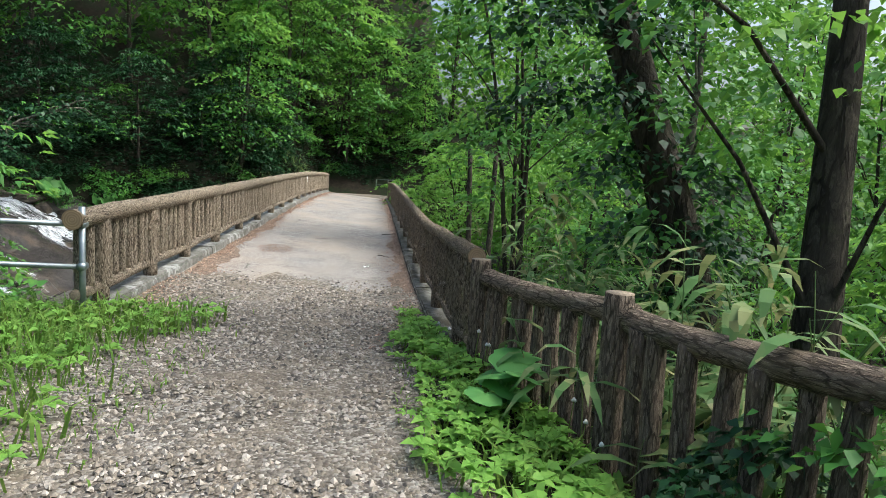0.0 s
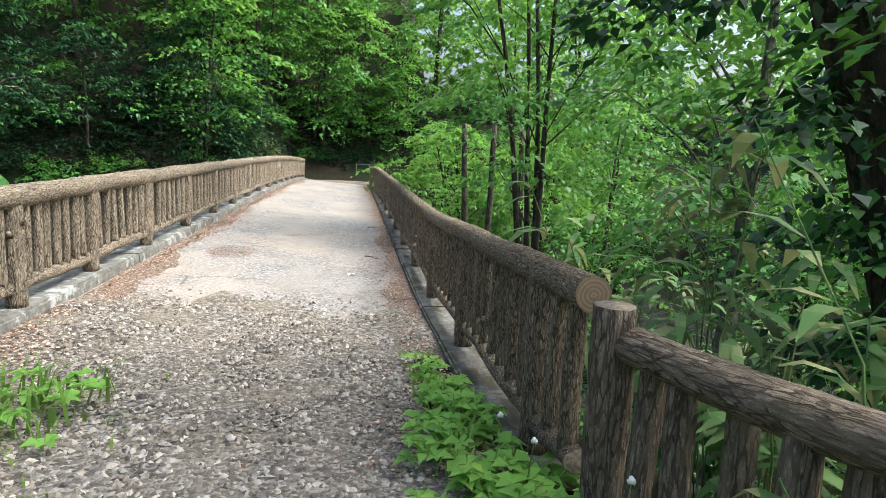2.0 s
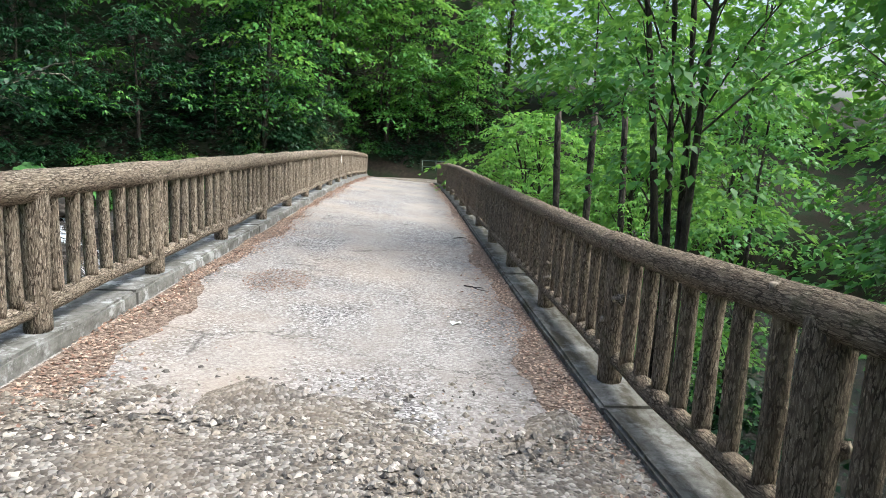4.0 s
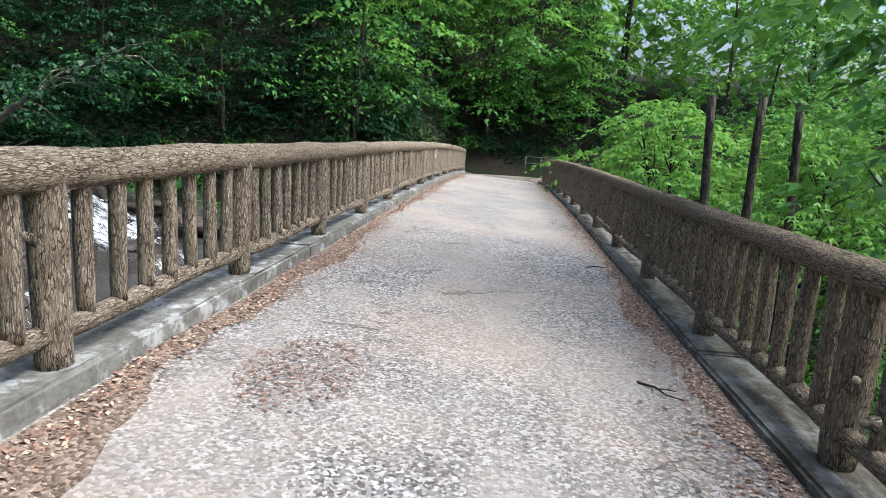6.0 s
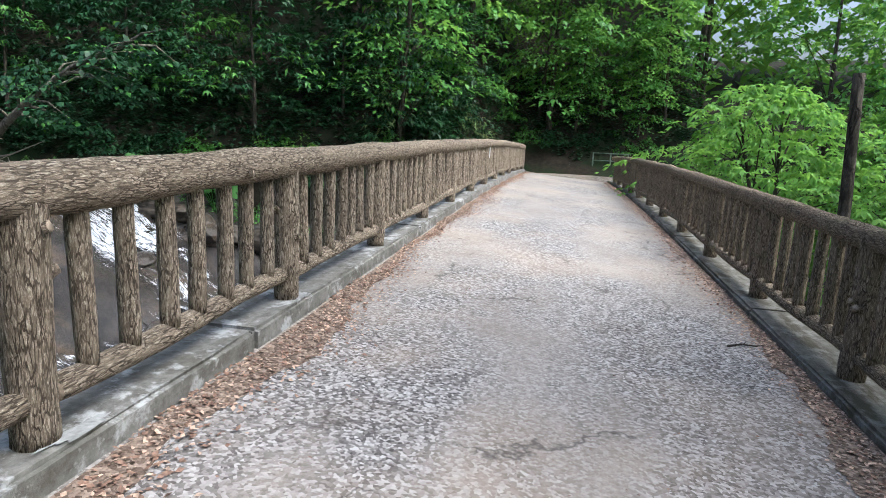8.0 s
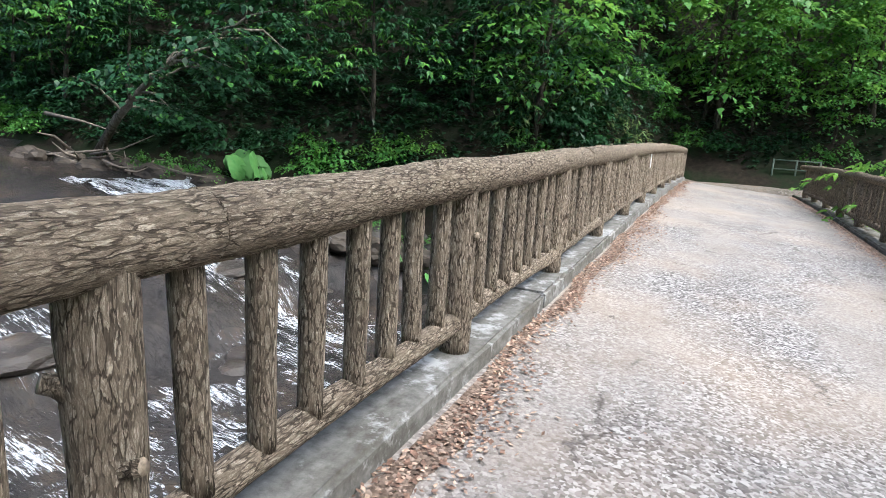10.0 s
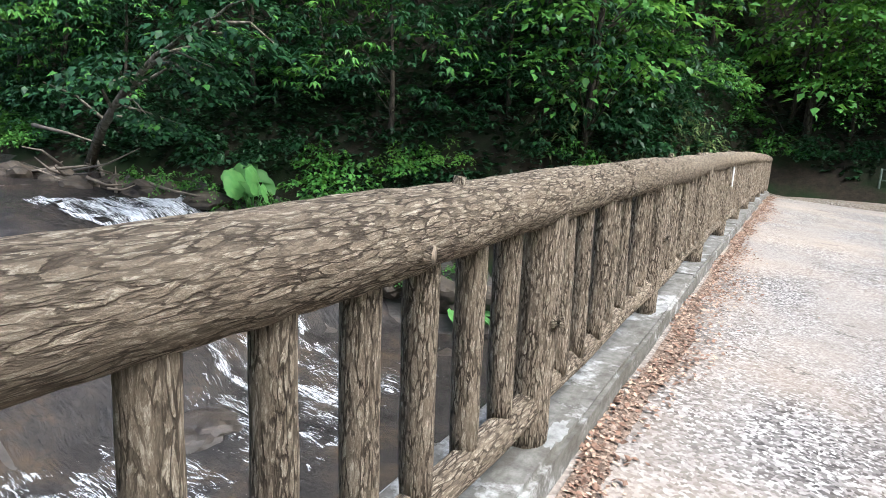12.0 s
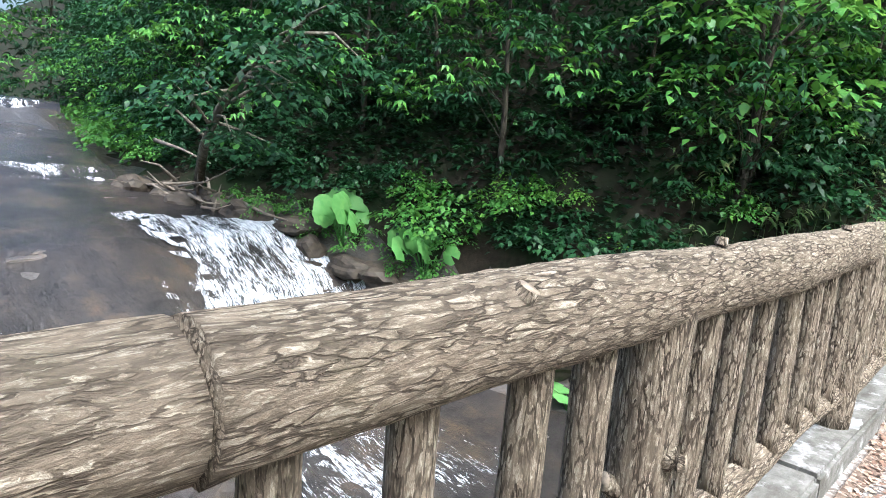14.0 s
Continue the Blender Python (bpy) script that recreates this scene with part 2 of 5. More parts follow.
def kerb_material(name="weathered_kerb_concrete", grime_shade=0.6, lime=0.65):
    m, nt, b = mat_base(name, 0.9, 0.2)
    v = world_coords(nt)
    col = ramp(nt, noise_node(nt, v, 14, 8, 0.7), [(0.3, (0.09, 0.085, 0.074)), (0.7, (0.25, 0.24, 0.22))])
    dirt = ramp(nt, noise_node(nt, world_coords(nt, (3, 0.7, 3)), 2.4, 6, 0.7), [(0.45, (0, 0, 0)), (0.62, (1, 1, 1))])
    col = mix(nt, calc(nt, "ADD", calc(nt, "MULTIPLY", dirt, 0.9 - 0.9 * (1 - grime_shade)), max(0.0, grime_shade - 0.6)), col, (0.06, 0.052, 0.036))
    pale = ramp(nt, noise_node(nt, v, 5, 6, 0.7), [(0.53, (0, 0, 0)), (0.62, (1, 1, 1))])
    col = mix(nt, calc(nt, "MULTIPLY", pale, lime), col, (0.5, 0.5, 0.49))
    nt.links.new(col, b.inputs["Base Color"])
    bump(nt, b, noise_node(nt, v, 30, 8, 0.75), 0.6, 0.012)
    return m


def soil_material():
    m, nt, b = mat_base("forest_soil", 0.95, 0.1)
    v = world_coords(nt)
    col = ramp(nt, noise_node(nt, v, 6, 8, 0.7), [(0.3, (0.012, 0.010, 0.008)), (0.7, (0.038, 0.030, 0.021))])
    g = ramp(nt, noise_node(nt, v, 0.9, 5), [(0.42, (0, 0, 0)), (0.6, (1, 1, 1))])
    col = mix(nt, calc(nt, "MULTIPLY", g, 0.8), col, (0.012, 0.026, 0.009))
    nt.links.new(col, b.inputs["Base Color"])
    bump(nt, b, noise_node(nt, v, 20, 6, 0.7), 0.6, 0.04)
    return m


def gravel_bed_material():
    m, nt, b = mat_base("trodden_gravel", 0.95, 0.15)
    v = world_coords(nt)
    c = cells(nt, v, 42.0)
    sep = nt.nodes.new("ShaderNodeSeparateColor")
    nt.links.new(c.outputs["Color"], sep.inputs[0])
    col = ramp(nt, sep.outputs[0], [(0, (0.07, 0.06, 0.05)), (0.6, (0.18, 0.156, 0.132)), (1, (0.36, 0.33, 0.29))])
    soil = ramp(nt, noise_node(nt, v, 1.6, 6, 0.7), [(0.42, (0, 0, 0)), (0.68, (1, 1, 1))])
    col = mix(nt, calc(nt, "MULTIPLY", soil, 0.75), col, (0.20, 0.158, 0.115))
    nt.links.new(col, b.inputs["Base Color"])
    bump(nt, b, calc(nt, "SUBTRACT", 1.0, c.outputs["Distance"]), 0.8, 0.02)
    return m


def wet_rock_material():
    m, nt, b = mat_base("wet_dark_rock", 0.3, 0.6)
    v = world_coords(nt)
    col = ramp(nt, noise_node(nt, world_coords(nt, (1, 1, 4)), 1.4, 8, 0.7), [(0.3, (0.022, 0.018, 0.015)), (0.55, (0.05, 0.04, 0.032)), (0.75, (0.10, 0.068, 0.038))])
    nt.links.new(col, b.inputs["Base Color"])
    bump(nt, b, noise_node(nt, world_coords(nt, (1, 1, 3)), 4, 9, 0.7), 0.7, 0.08)
    return m


def water_material():
    m, nt, b = mat_base("thin_running_water", 0.22, 0.35)
    v = world_coords(nt, (1, 1, 1))
    col = ramp(nt, noise_node(nt, v, 0.7, 9, 0.72), [(0.36, (0.014, 0.013, 0.013)), (0.52, (0.032, 0.027, 0.024)), (0.7, (0.07, 0.049, 0.03))])
    nt.links.new(col, b.inputs["Base Color"])
    bump(nt, b, noise_node(nt, world_coords(nt, (1.2, 3, 1.2)), 4, 7, 0.7, 1.0), 0.7, 0.07)
    return m


def foam_material(cover=0.5):
    """Broken white water: strands along the flow with clear gaps between them."""
    m, nt, b = mat_base("white_water", 0.6, 0.3)
    v = world_coords(nt, (2.2, 13, 2.2))
    n = noise_node(nt, v, 1.8, 10, 0.72, 1.2)
    nt.links.new(ramp(nt, n, [(0.42, (0.3, 0.34, 0.4)), (0.58, (0.82, 0.85, 0.88))]), b.inputs["Base Color"])
    bump(nt, b, n, 0.8, 0.05)
    big = noise_node(nt, world_coords(nt, (0.6, 1.6, 0.6)), 1.0, 4, 0.6)
    mask = ramp(nt, calc(nt, "ADD", calc(nt, "MULTIPLY", n, 0.6), calc(nt, "MULTIPLY", big, 0.5)), [(cover - 0.02, (0, 0, 0)), (cover + 0.05, (0.6, 0.6, 0.6)), (cover + 0.11, (1, 1, 1))])
    tr = nt.nodes.new("ShaderNodeBsdfTransparent")
    ms = nt.nodes.new("ShaderNodeMixShader")
    nt.links.new(mask, ms.inputs[0])
    nt.links.new(tr.outputs[0], ms.inputs[1])
    nt.links.new(b.outputs[0], ms.inputs[2])
    nt.links.new(ms.outputs[0], nt.nodes["Material Output"].inputs["Surface"])
    return m


# Mossy right kerb, with the shade below the railing darkened into its colour.
M_KERB_MOSS_SHADED = kerb_material("mossy_shaded_kerb_concrete", 0.95, 0.2)
M_DECK, M_KERB, M_SOIL, M_GRAVEL = deck_material(), kerb_material(), soil_material(), gravel_bed_material()
M_ROCK, M_WATER, M_FOAM, M_FOAM_THIN = wet_rock_material(), water_material(), foam_material(0.525), foam_material(0.585)


# ---- geometry helpers ----
def mesh_from(name, verts, faces, mats, smooth=False, index=None):
    me = bpy.data.meshes.new(name)
    me.from_pydata([tuple(map(float, v)) for v in verts], [], [tuple(map(int, f)) for f in faces])
    for mt in mats:
        me.materials.append(mt)
    if index is not None:
        me.polygons.foreach_set("material_index", np.asarray(index, dtype=np.int32))
    me.polygons.foreach_set("use_smooth", np.full(len(me.polygons), smooth))
    me.update()
    return me


def quads_mesh(name, q, mats, index=None):
    """Many loose quads, q: (n, 4, 3)."""
    n = len(q)
    me = bpy.data.meshes.new(name)
    me.vertices.add(4 * n)
    me.vertices.foreach_set("co", np.ascontiguousarray(q, dtype=np.float32).ravel())
    me.loops.add(4 * n)
    me.loops.foreach_set("vertex_index", np.arange(4 * n, dtype=np.int32))
    me.polygons.add(n)
    me.polygons.foreach_set("loop_start", np.arange(0, 4 * n, 4, dtype=np.int32))
    for mt in mats:
        me.materials.append(mt)
    if index is not None:
        me.polygons.foreach_set("material_index", np.asarray(index, dtype=np.int32))
    me.update(calc_edges=True)
    me.validate()
    return me


def tube(path, radii, sides=8, caps=True, rough=0.0, rnd=None):
    """Verts and faces of a tapered tube along a path."""
    path = [Vector(p) for p in path]
    vs, fs = [], []
    for i, p in enumerate(path):
        d = (path[min(i + 1, len(path) - 1)] - path[max(i - 1, 0)]).normalized()
        side = d.cross(Vector((0, 0, 1)))
        if side.length < 0.1:
            side = d.cross(Vector((0, 1, 0)))
        side.normalize()
        up = side.cross(d)
        for k in range(sides):
            a = 2 * math.pi * k / sides
            r = radii[i] * (1 + (rnd.uniform(-rough, rough) if rnd else 0))
            vs.append(p + side * (r * math.cos(a)) + up * (r * math.sin(a)))
    for i in range(len(path) - 1):
        for k in range(sides):
            a, b_ = i * sides + k, i * sides + (k + 1) % sides
            fs.append((a, b_, b_ + sides, a + sides))
    if caps:
        fs.append(tuple(range(sides))[::-1])
        fs.append(tuple(range((len(path) - 1) * sides, len(path) * sides)))
    return vs, fs


def join(parts):
    vs, fs = [], []
    for v, f in parts:
        o = len(vs)
        vs += list(v)
        fs += [tuple(i + o for i in g) for g in f]
    return vs, fs


def log_mesh(name, length, radius, seed, mats, sides=16, step=0.09, bend=0.01, taper=0.0, knots=0):
    """A barked log along local z from 0 to length, with sawn ends and stubs of cut branches."""
    rnd = random.Random(seed)
    n = max(3, int(length / step))
    vs, fs, idx = [], [], []
    ph = [rnd.uniform(0, 6.3) for _ in range(4)]
    lump = [[rnd.uniform(-1, 1) for _ in range(sides)] for _ in range(n + 1)]
    for i in range(n + 1):
        z = length * i / n
        cx, cy = bend * math.sin(3 * z + ph[0]), bend * math.sin(2.3 * z + ph[1])
        rr = radius * (1 - taper * i / n) * (1 + 0.04 * math.sin(5 * z + ph[2]))
        if i in (0, n) and taper:
            rr *= 0.96
        for k in range(sides):
            a = 2 * math.pi * k / sides
            r = rr * (1 + 0.035 * lump[i][k] + 0.03 * math.sin(3 * a + ph[3]))
            vs.append((cx + r * math.cos(a), cy + r * math.sin(a), z))
    for i in range(n):
        for k in range(sides):
            a, b_ = i * sides + k, i * sides + (k + 1) % sides
            fs.append((a, b_, b_ + sides, a + sides))
            idx.append(0)
    fs += [tuple(range(sides))[::-1], tuple(range(n * sides, (n + 1) * sides))]
    idx += [1, 1]
    for j in range(knots):
        z, a = rnd.uniform(0.15, 0.85) * length, rnd.uniform(0, 6.28)
        d = Vector((math.cos(a), math.sin(a), 0.35)).normalized()
        p = Vector((0, 0, z)) + d * radius * 0.8
        kr = radius * rnd.uniform(0.22, 0.34)
        tv, tf = tube([p, p + d * radius * 0.25, p + d * radius * rnd.uniform(0.4, 0.6)], [kr * 1.5, kr * 1.05, kr * 0.9], 8)
        o = len(vs)
        vs += [tuple(v) for v in tv]
        fs += [tuple(i + o for i in g) for g in tf]
        idx += [0] * (len(tf) - 1) + [1]
    me = mesh_from(name, vs, fs, mats, True, idx)
    return me


def part(name, me, parent, m=None, label=""):
    ob = new(name, me)
    ob.parent = parent
    if m is not None:
        ob.matrix_basis = m
    return tagged(ob, label) if label else ob


def lie(p, q):
    """Pose whose z axis runs from p to q."""
    d = Vector(q) - Vector(p)
    return Matrix.Translation(p) @ d.to_track_quat("Z", "Y").to_matrix().to_4x4()


# ---- levels ----
X_LEFT, X_RIGHT, BAY = -2.96, 0.765, 2.1
Y_START, Y_END = 8.5, 40.6


def camber(y):
    return -0.0011 * max(0.0, y - 22) ** 2


def right_drop(y):
    return -0.27 * (1 - (1 - min(1.0, max(0.0, (y - 6.85) / 7.5))) ** 2)


def deck_z(x, y):
    return camber(y) + 0.015 + right_drop(y) * 0.85 * (x + 2.9) / 3.5


def step(a, b, t):
    t = np.clip((t - a) / (b - a), 0, 1)
    return t * t * (3 - 2 * t)


def path_z(y):
    """The gravel approach runs down to the bridge."""
    return np.interp(y, [-30, 0.5, 4.0, 8.0, 10.7, 11.2, 11.8], [1.6, 0.40, 0.22, 0.06, 0.032, -0.03, -0.5])


def bed_z(x, y):
    """Level of the stream bed, which falls over a rock slope above the bridge."""
    x = x + 0.3 * np.sin(0.9 * y) + 0.16 * np.sin(2.3 * y + 1)
    return np.interp(x, [-70, -34.6, -34.0, -21.0, -20.4, -15.9, -14.6, -13.0, -12.6, -10.7, -10.3, -8.9, 10, 60], [2.0, 1.45, 0.8, -0.28, -0.5, -0.9, -1.1, -1.9, -2.25, -2.95, -3.45, -3.7, -4.6, -6])


def north_bank(x):
    return np.interp(x, [-70, -40, -34, -26, -20, -14.4, -8.5, -3.6, 2, 8, 20, 70], [34, 32.5, 31.2, 29.8, 28.9, 30.9, 33.0, 39.2, 40.2, 39.5, 38, 35])


def south_bank(x):
    return np.interp(x, [-70, -20, -10, -4.2, -3.4, 1.2, 2, 10, 70], [9, 15, 13.5, 11.4, 13.2, 13.0, 10.6, 8, 4])


def ground_z(x, y):
    x, y = np.asarray(x, float), np.asarray(y, float)
    bed = bed_z(x, y)
    dn, ds = y - north_bank(x), south_bank(x) - y
    landing = step(-5.5, -3.6, x) * (1 - step(2.5, 5, x))
    slope_n = -0.4 + 0.9 * np.minimum(dn, 30) + 0.2 * np.maximum(dn - 30, 0)
    slope_n = np.where(dn < 1.6, bed + (slope_n - bed) * step(-1.0, 1.6, dn), slope_n)
    flat = np.where(dn < 2.6, -0.40 - 0.02 * dn, -0.45 + 0.95 * np.minimum(dn - 2.6, 25))
    flat = np.where(dn < 0.6, bed + (flat - bed) * np.clip(dn / 0.6, 0, 1), flat)
    right_n = -2.4 + 0.28 * np.minimum(np.maximum(dn, 0), 40)
    n_side = slope_n * (1 - landing) + flat * landing
    w = step(3, 7, x)
    n_side = n_side * (1 - w) + np.maximum(right_n, bed) * w
    pz = path_z(y) - 0.27 * (1 - (1 - np.clip((y - 6.85) / 7.5, 0, 1)) ** 2) * 0.85 * np.clip((x + 2.9) / 3.5, 0, 1.1)
    off = np.where(x > -1, np.maximum(0, x - 1.0), np.maximum(0, -3.6 - x))
    s_side = pz - np.minimum(off * 0.62, 3.6 + 0 * off) + 0.0
    s_side = np.where(ds < 1.2, bed + (s_side - bed) * np.clip(ds / 1.2, 0, 1), s_side)
    s_side = np.maximum(s_side, bed)
    return np.where(dn > -1.0, n_side, np.where(ds > 0, s_side, bed))


def axis(points):
    out = []
    for a, b_, s in points:
        out += list(np.arange(a, b_, s))
    return np.array(out + [points[-1][1]])


gx = axis([(-600, -100, 100), (-100, -30, 5), (-30, -6, 0.35), (-6, 5, 0.3), (5, 20, 0.7), (20, 100, 5), (100, 600, 100)])
gy = axis([(-600, -60, 90), (-60, -6, 5), (-6, 12, 0.3), (12, 42, 0.35), (42, 100, 4), (100, 600, 100)])
GX, GY = np.meshgrid(gx, gy)
GZ = ground_z(GX, GY)
near = (np.abs(GX) < 90) & (np.abs(GY) < 95)
rough_off = (np.sin(GX * 2.1 + GY) * np.sin(GY * 1.7 - GX * 0.6)) * 0.08 + rng.normal(0, 0.05, GX.shape)
on_path = (GX > -4.2) & (GX < 1.4) & ((GY < 11) | (GY > 39))
GZ = GZ + np.where(near & ~on_path, rough_off, np.where(near & on_path, 0.02 * np.sin(GX * 3.1 + 0.6 * GY) * np.sin(1.9 * GY + GX) + rng.normal(0, 0.008, GX.shape), 0))
nx_, ny_ = len(gx), len(gy)
ids = np.arange(nx_ * ny_).reshape(ny_, nx_)
gf = np.stack([ids[:-1, :-1], ids[:-1, 1:], ids[1:, 1:], ids[1:, :-1]], -1).reshape(-1, 4)
cx_ = (GX[:-1, :-1] + GX[1:, 1:]).ravel() / 2
cy_ = (GY[:-1, :-1] + GY[1:, 1:]).ravel() / 2
inbed = (cy_ > south_bank(cx_) - 0.5) & (cy_ < north_bank(cx_) + 0.25) & (cx_ < 12) & (cx_ > -60)
gravel = (cx_ > -3.3 + 0.25 * np.sin(cy_ * 1.3)) & (cx_ < 0.45 + 0.15 * np.sin(cy_ * 2.0)) & (cy_ < 12.0)
landing_m = (cx_ > -3.6) & (cx_ < 2.2) & (cy_ > 39.2) & (cy_ < 42.9)
g_idx = np.where(inbed & ~gravel, 2, np.where(gravel | landing_m, 1, 0))
ground = new("ground", mesh_from("ground", np.stack([GX.ravel(), GY.ravel(), GZ.ravel()], -1), gf, [M_SOIL, M_GRAVEL, M_ROCK], True, g_idx))
tagged(ground, "forest ground with a gravel path and a rocky stream bed", "ground", kind="structure")

# ---- bridge deck and kerbs ----
ys = np.linspace(10.2, Y_END, 60)


def strip(x0, x1, top, thick, nx=6):
    vs, fs = [], []
    xs = np.linspace(x0, x1, nx)
    for y in ys:
        for x in xs:
            vs.append((x, y, top(x, y)))
        for x in xs:
            vs.append((x, y, top(x, y) - thick))
    w = 2 * nx
    for i in range(len(ys) - 1):
        for k in range(nx - 1):
            a = i * w + k
            fs.append((a, a + 1, a + 1 + w, a + w))
            c = a + nx
            fs.append((c, c + w, c + 1 + w, c + 1))
        fs.append((i * w, i * w + w, i * w + w + nx, i * w + nx))
        fs.append((i * w + nx - 1, i * w + 2 * nx - 1, i * w + w + 2 * nx - 1, i * w + w + nx - 1))
    for i in (0, len(ys) - 1):
        fs.append([i * w + k for k in range(nx)] + [i * w + nx + k for k in range(nx - 1, -1, -1)])
    return vs, fs


deck = new("bridge_deck", mesh_from("bridge_deck", *strip(-3.2, 1.02, deck_z, 0.45, 12), [M_DECK]))
tagged(deck, "worn pale concrete bridge deck with exposed stones", "bridge deck", kind="structure")


def kerb_block(length, width, height, seed, mat):
    bm = bmesh.new()
    bmesh.ops.create_cube(bm, size=1)
    bmesh.ops.scale(bm, vec=(width, length, height), verts=bm.verts)
    bmesh.ops.subdivide_edges(bm, edges=[e for e in bm.edges if abs((e.verts[0].co - e.verts[1].co).y) > 0.5 * length], cuts=10)
    bmesh.ops.bevel(bm, geom=[e for e in bm.edges if len(e.link_faces) == 2 and e.calc_face_angle(0) > 0.8], offset=0.02, segments=2, affect="EDGES")
    rnd = random.Random(seed)
    for v in bm.verts:
        v.co += Vector((rnd.uniform(-1, 1), 0, rnd.uniform(-1, 1))) * 0.005
    me = bpy.data.meshes.new("kerb")
    bm.to_mesh(me)
    bm.free()
    me.materials.append(mat)
    return me


KLEN = 2 * BAY
for side, x, z0 in (("left", -3.03, 0.134), ("right", 0.775, 0.134)):
    holder = new("kerb_" + side)
    tagged(holder, "low weathered concrete kerb along the bridge edge", "kerb", kind="structure")
    y = Y_START if side == "left" else 7.0
    i = 0
    while y < Y_END - 0.1:
        L = min(KLEN, Y_END - y)
        me = kerb_block(L - 0.012, 0.41, 0.24, i, M_KERB if side == "left" else M_KERB_MOSS_SHADED)
        drop = camber(y + L / 2) + (right_drop(y + L / 2) if side == "right" else 0)
        t0 = camber(y) + (right_drop(y) if side == "right" else 0)
        t1 = camber(y + L) + (right_drop(y + L) if side == "right" else 0)
        part("kerb_stone", me, holder, pose(x, y + L / 2, z0 + drop - 0.12, math.degrees(math.atan2(t1 - t0, L)), 0, 0))
        y += L
        i += 1

# ---- log railings ----
R_TOP, R_POST, R_BAL, R_LOW = 0.098, 0.087, 0.046, 0.058
RAIL = 4.82


def log_kit(bark):
    """Posts, balusters, bottom rails and top rails in one bark."""
    return ([log_mesh("post", 0.96, R_POST, 10 + i, [bark, M_STUB], 16, 0.07, 0.008, 0.03, 1 + i % 2) for i in range(4)],
            [log_mesh("baluster", 0.75, R_BAL, 30 + i, [bark, M_STUB], 12, 0.07, 0.007, 0.05) for i in range(6)],
            [log_mesh("bottom_rail", BAY - 0.14, R_LOW, 50 + i, [bark, M_STUB], 12, 0.1, 0.01, 0.05) for i in range(3)],
            [log_mesh("top_rail", RAIL, R_TOP, 70 + i, [bark, bark], 24, 0.06, 0.005, 0.0, 0) for i in range(4)])



LEFT_POSTS = [8.54, 10.03, 11.58] + [13.4 + BAY * k for k in range(14)]
RIGHT_POSTS = [7.47, 9.57] + [11.67 + BAY * k for k in range(14)]


def sawn_end():
    vs, fs = [(0, 0, 0.006)], []
    for k in range(28):
        a = 2 * math.pi * k / 28
        r = R_TOP * (0.97 + 0.02 * math.sin(3 * a))
        vs += [(r * math.cos(a), r * math.sin(a), 0.004), (r * math.cos(a), r * math.sin(a), -0.004)]
    for k in range(28):
        n = (k + 1) % 28
        fs += [(0, 1 + 2 * k, 1 + 2 * n), (1 + 2 * k, 2 + 2 * k, 2 + 2 * n, 1 + 2 * n)]
    return mesh_from("sawn_end", vs, fs, [M_CUT])


def knot_mesh(seed, r, h):
    """The stub of a cut branch, swollen at its root."""
    rnd = random.Random(seed)
    v, f = tube([(0, 0, -0.02), (0, 0, 0.012), (0.004, 0, h * 0.6), (0.008, 0.003, h)], [r * 1.9, r * 1.35, r, r * 0.85], 12, True, 0.12, rnd)
    return mesh_from("knot", v, f, [M_LOG, M_STUB], True, [0] * (len(f) - 1) + [1])


SAWN = sawn_end()
KNOTS = [knot_mesh(1, 0.019, 0.05), knot_mesh(2, 0.022, 0.042), knot_mesh(3, 0.014, 0.04)]


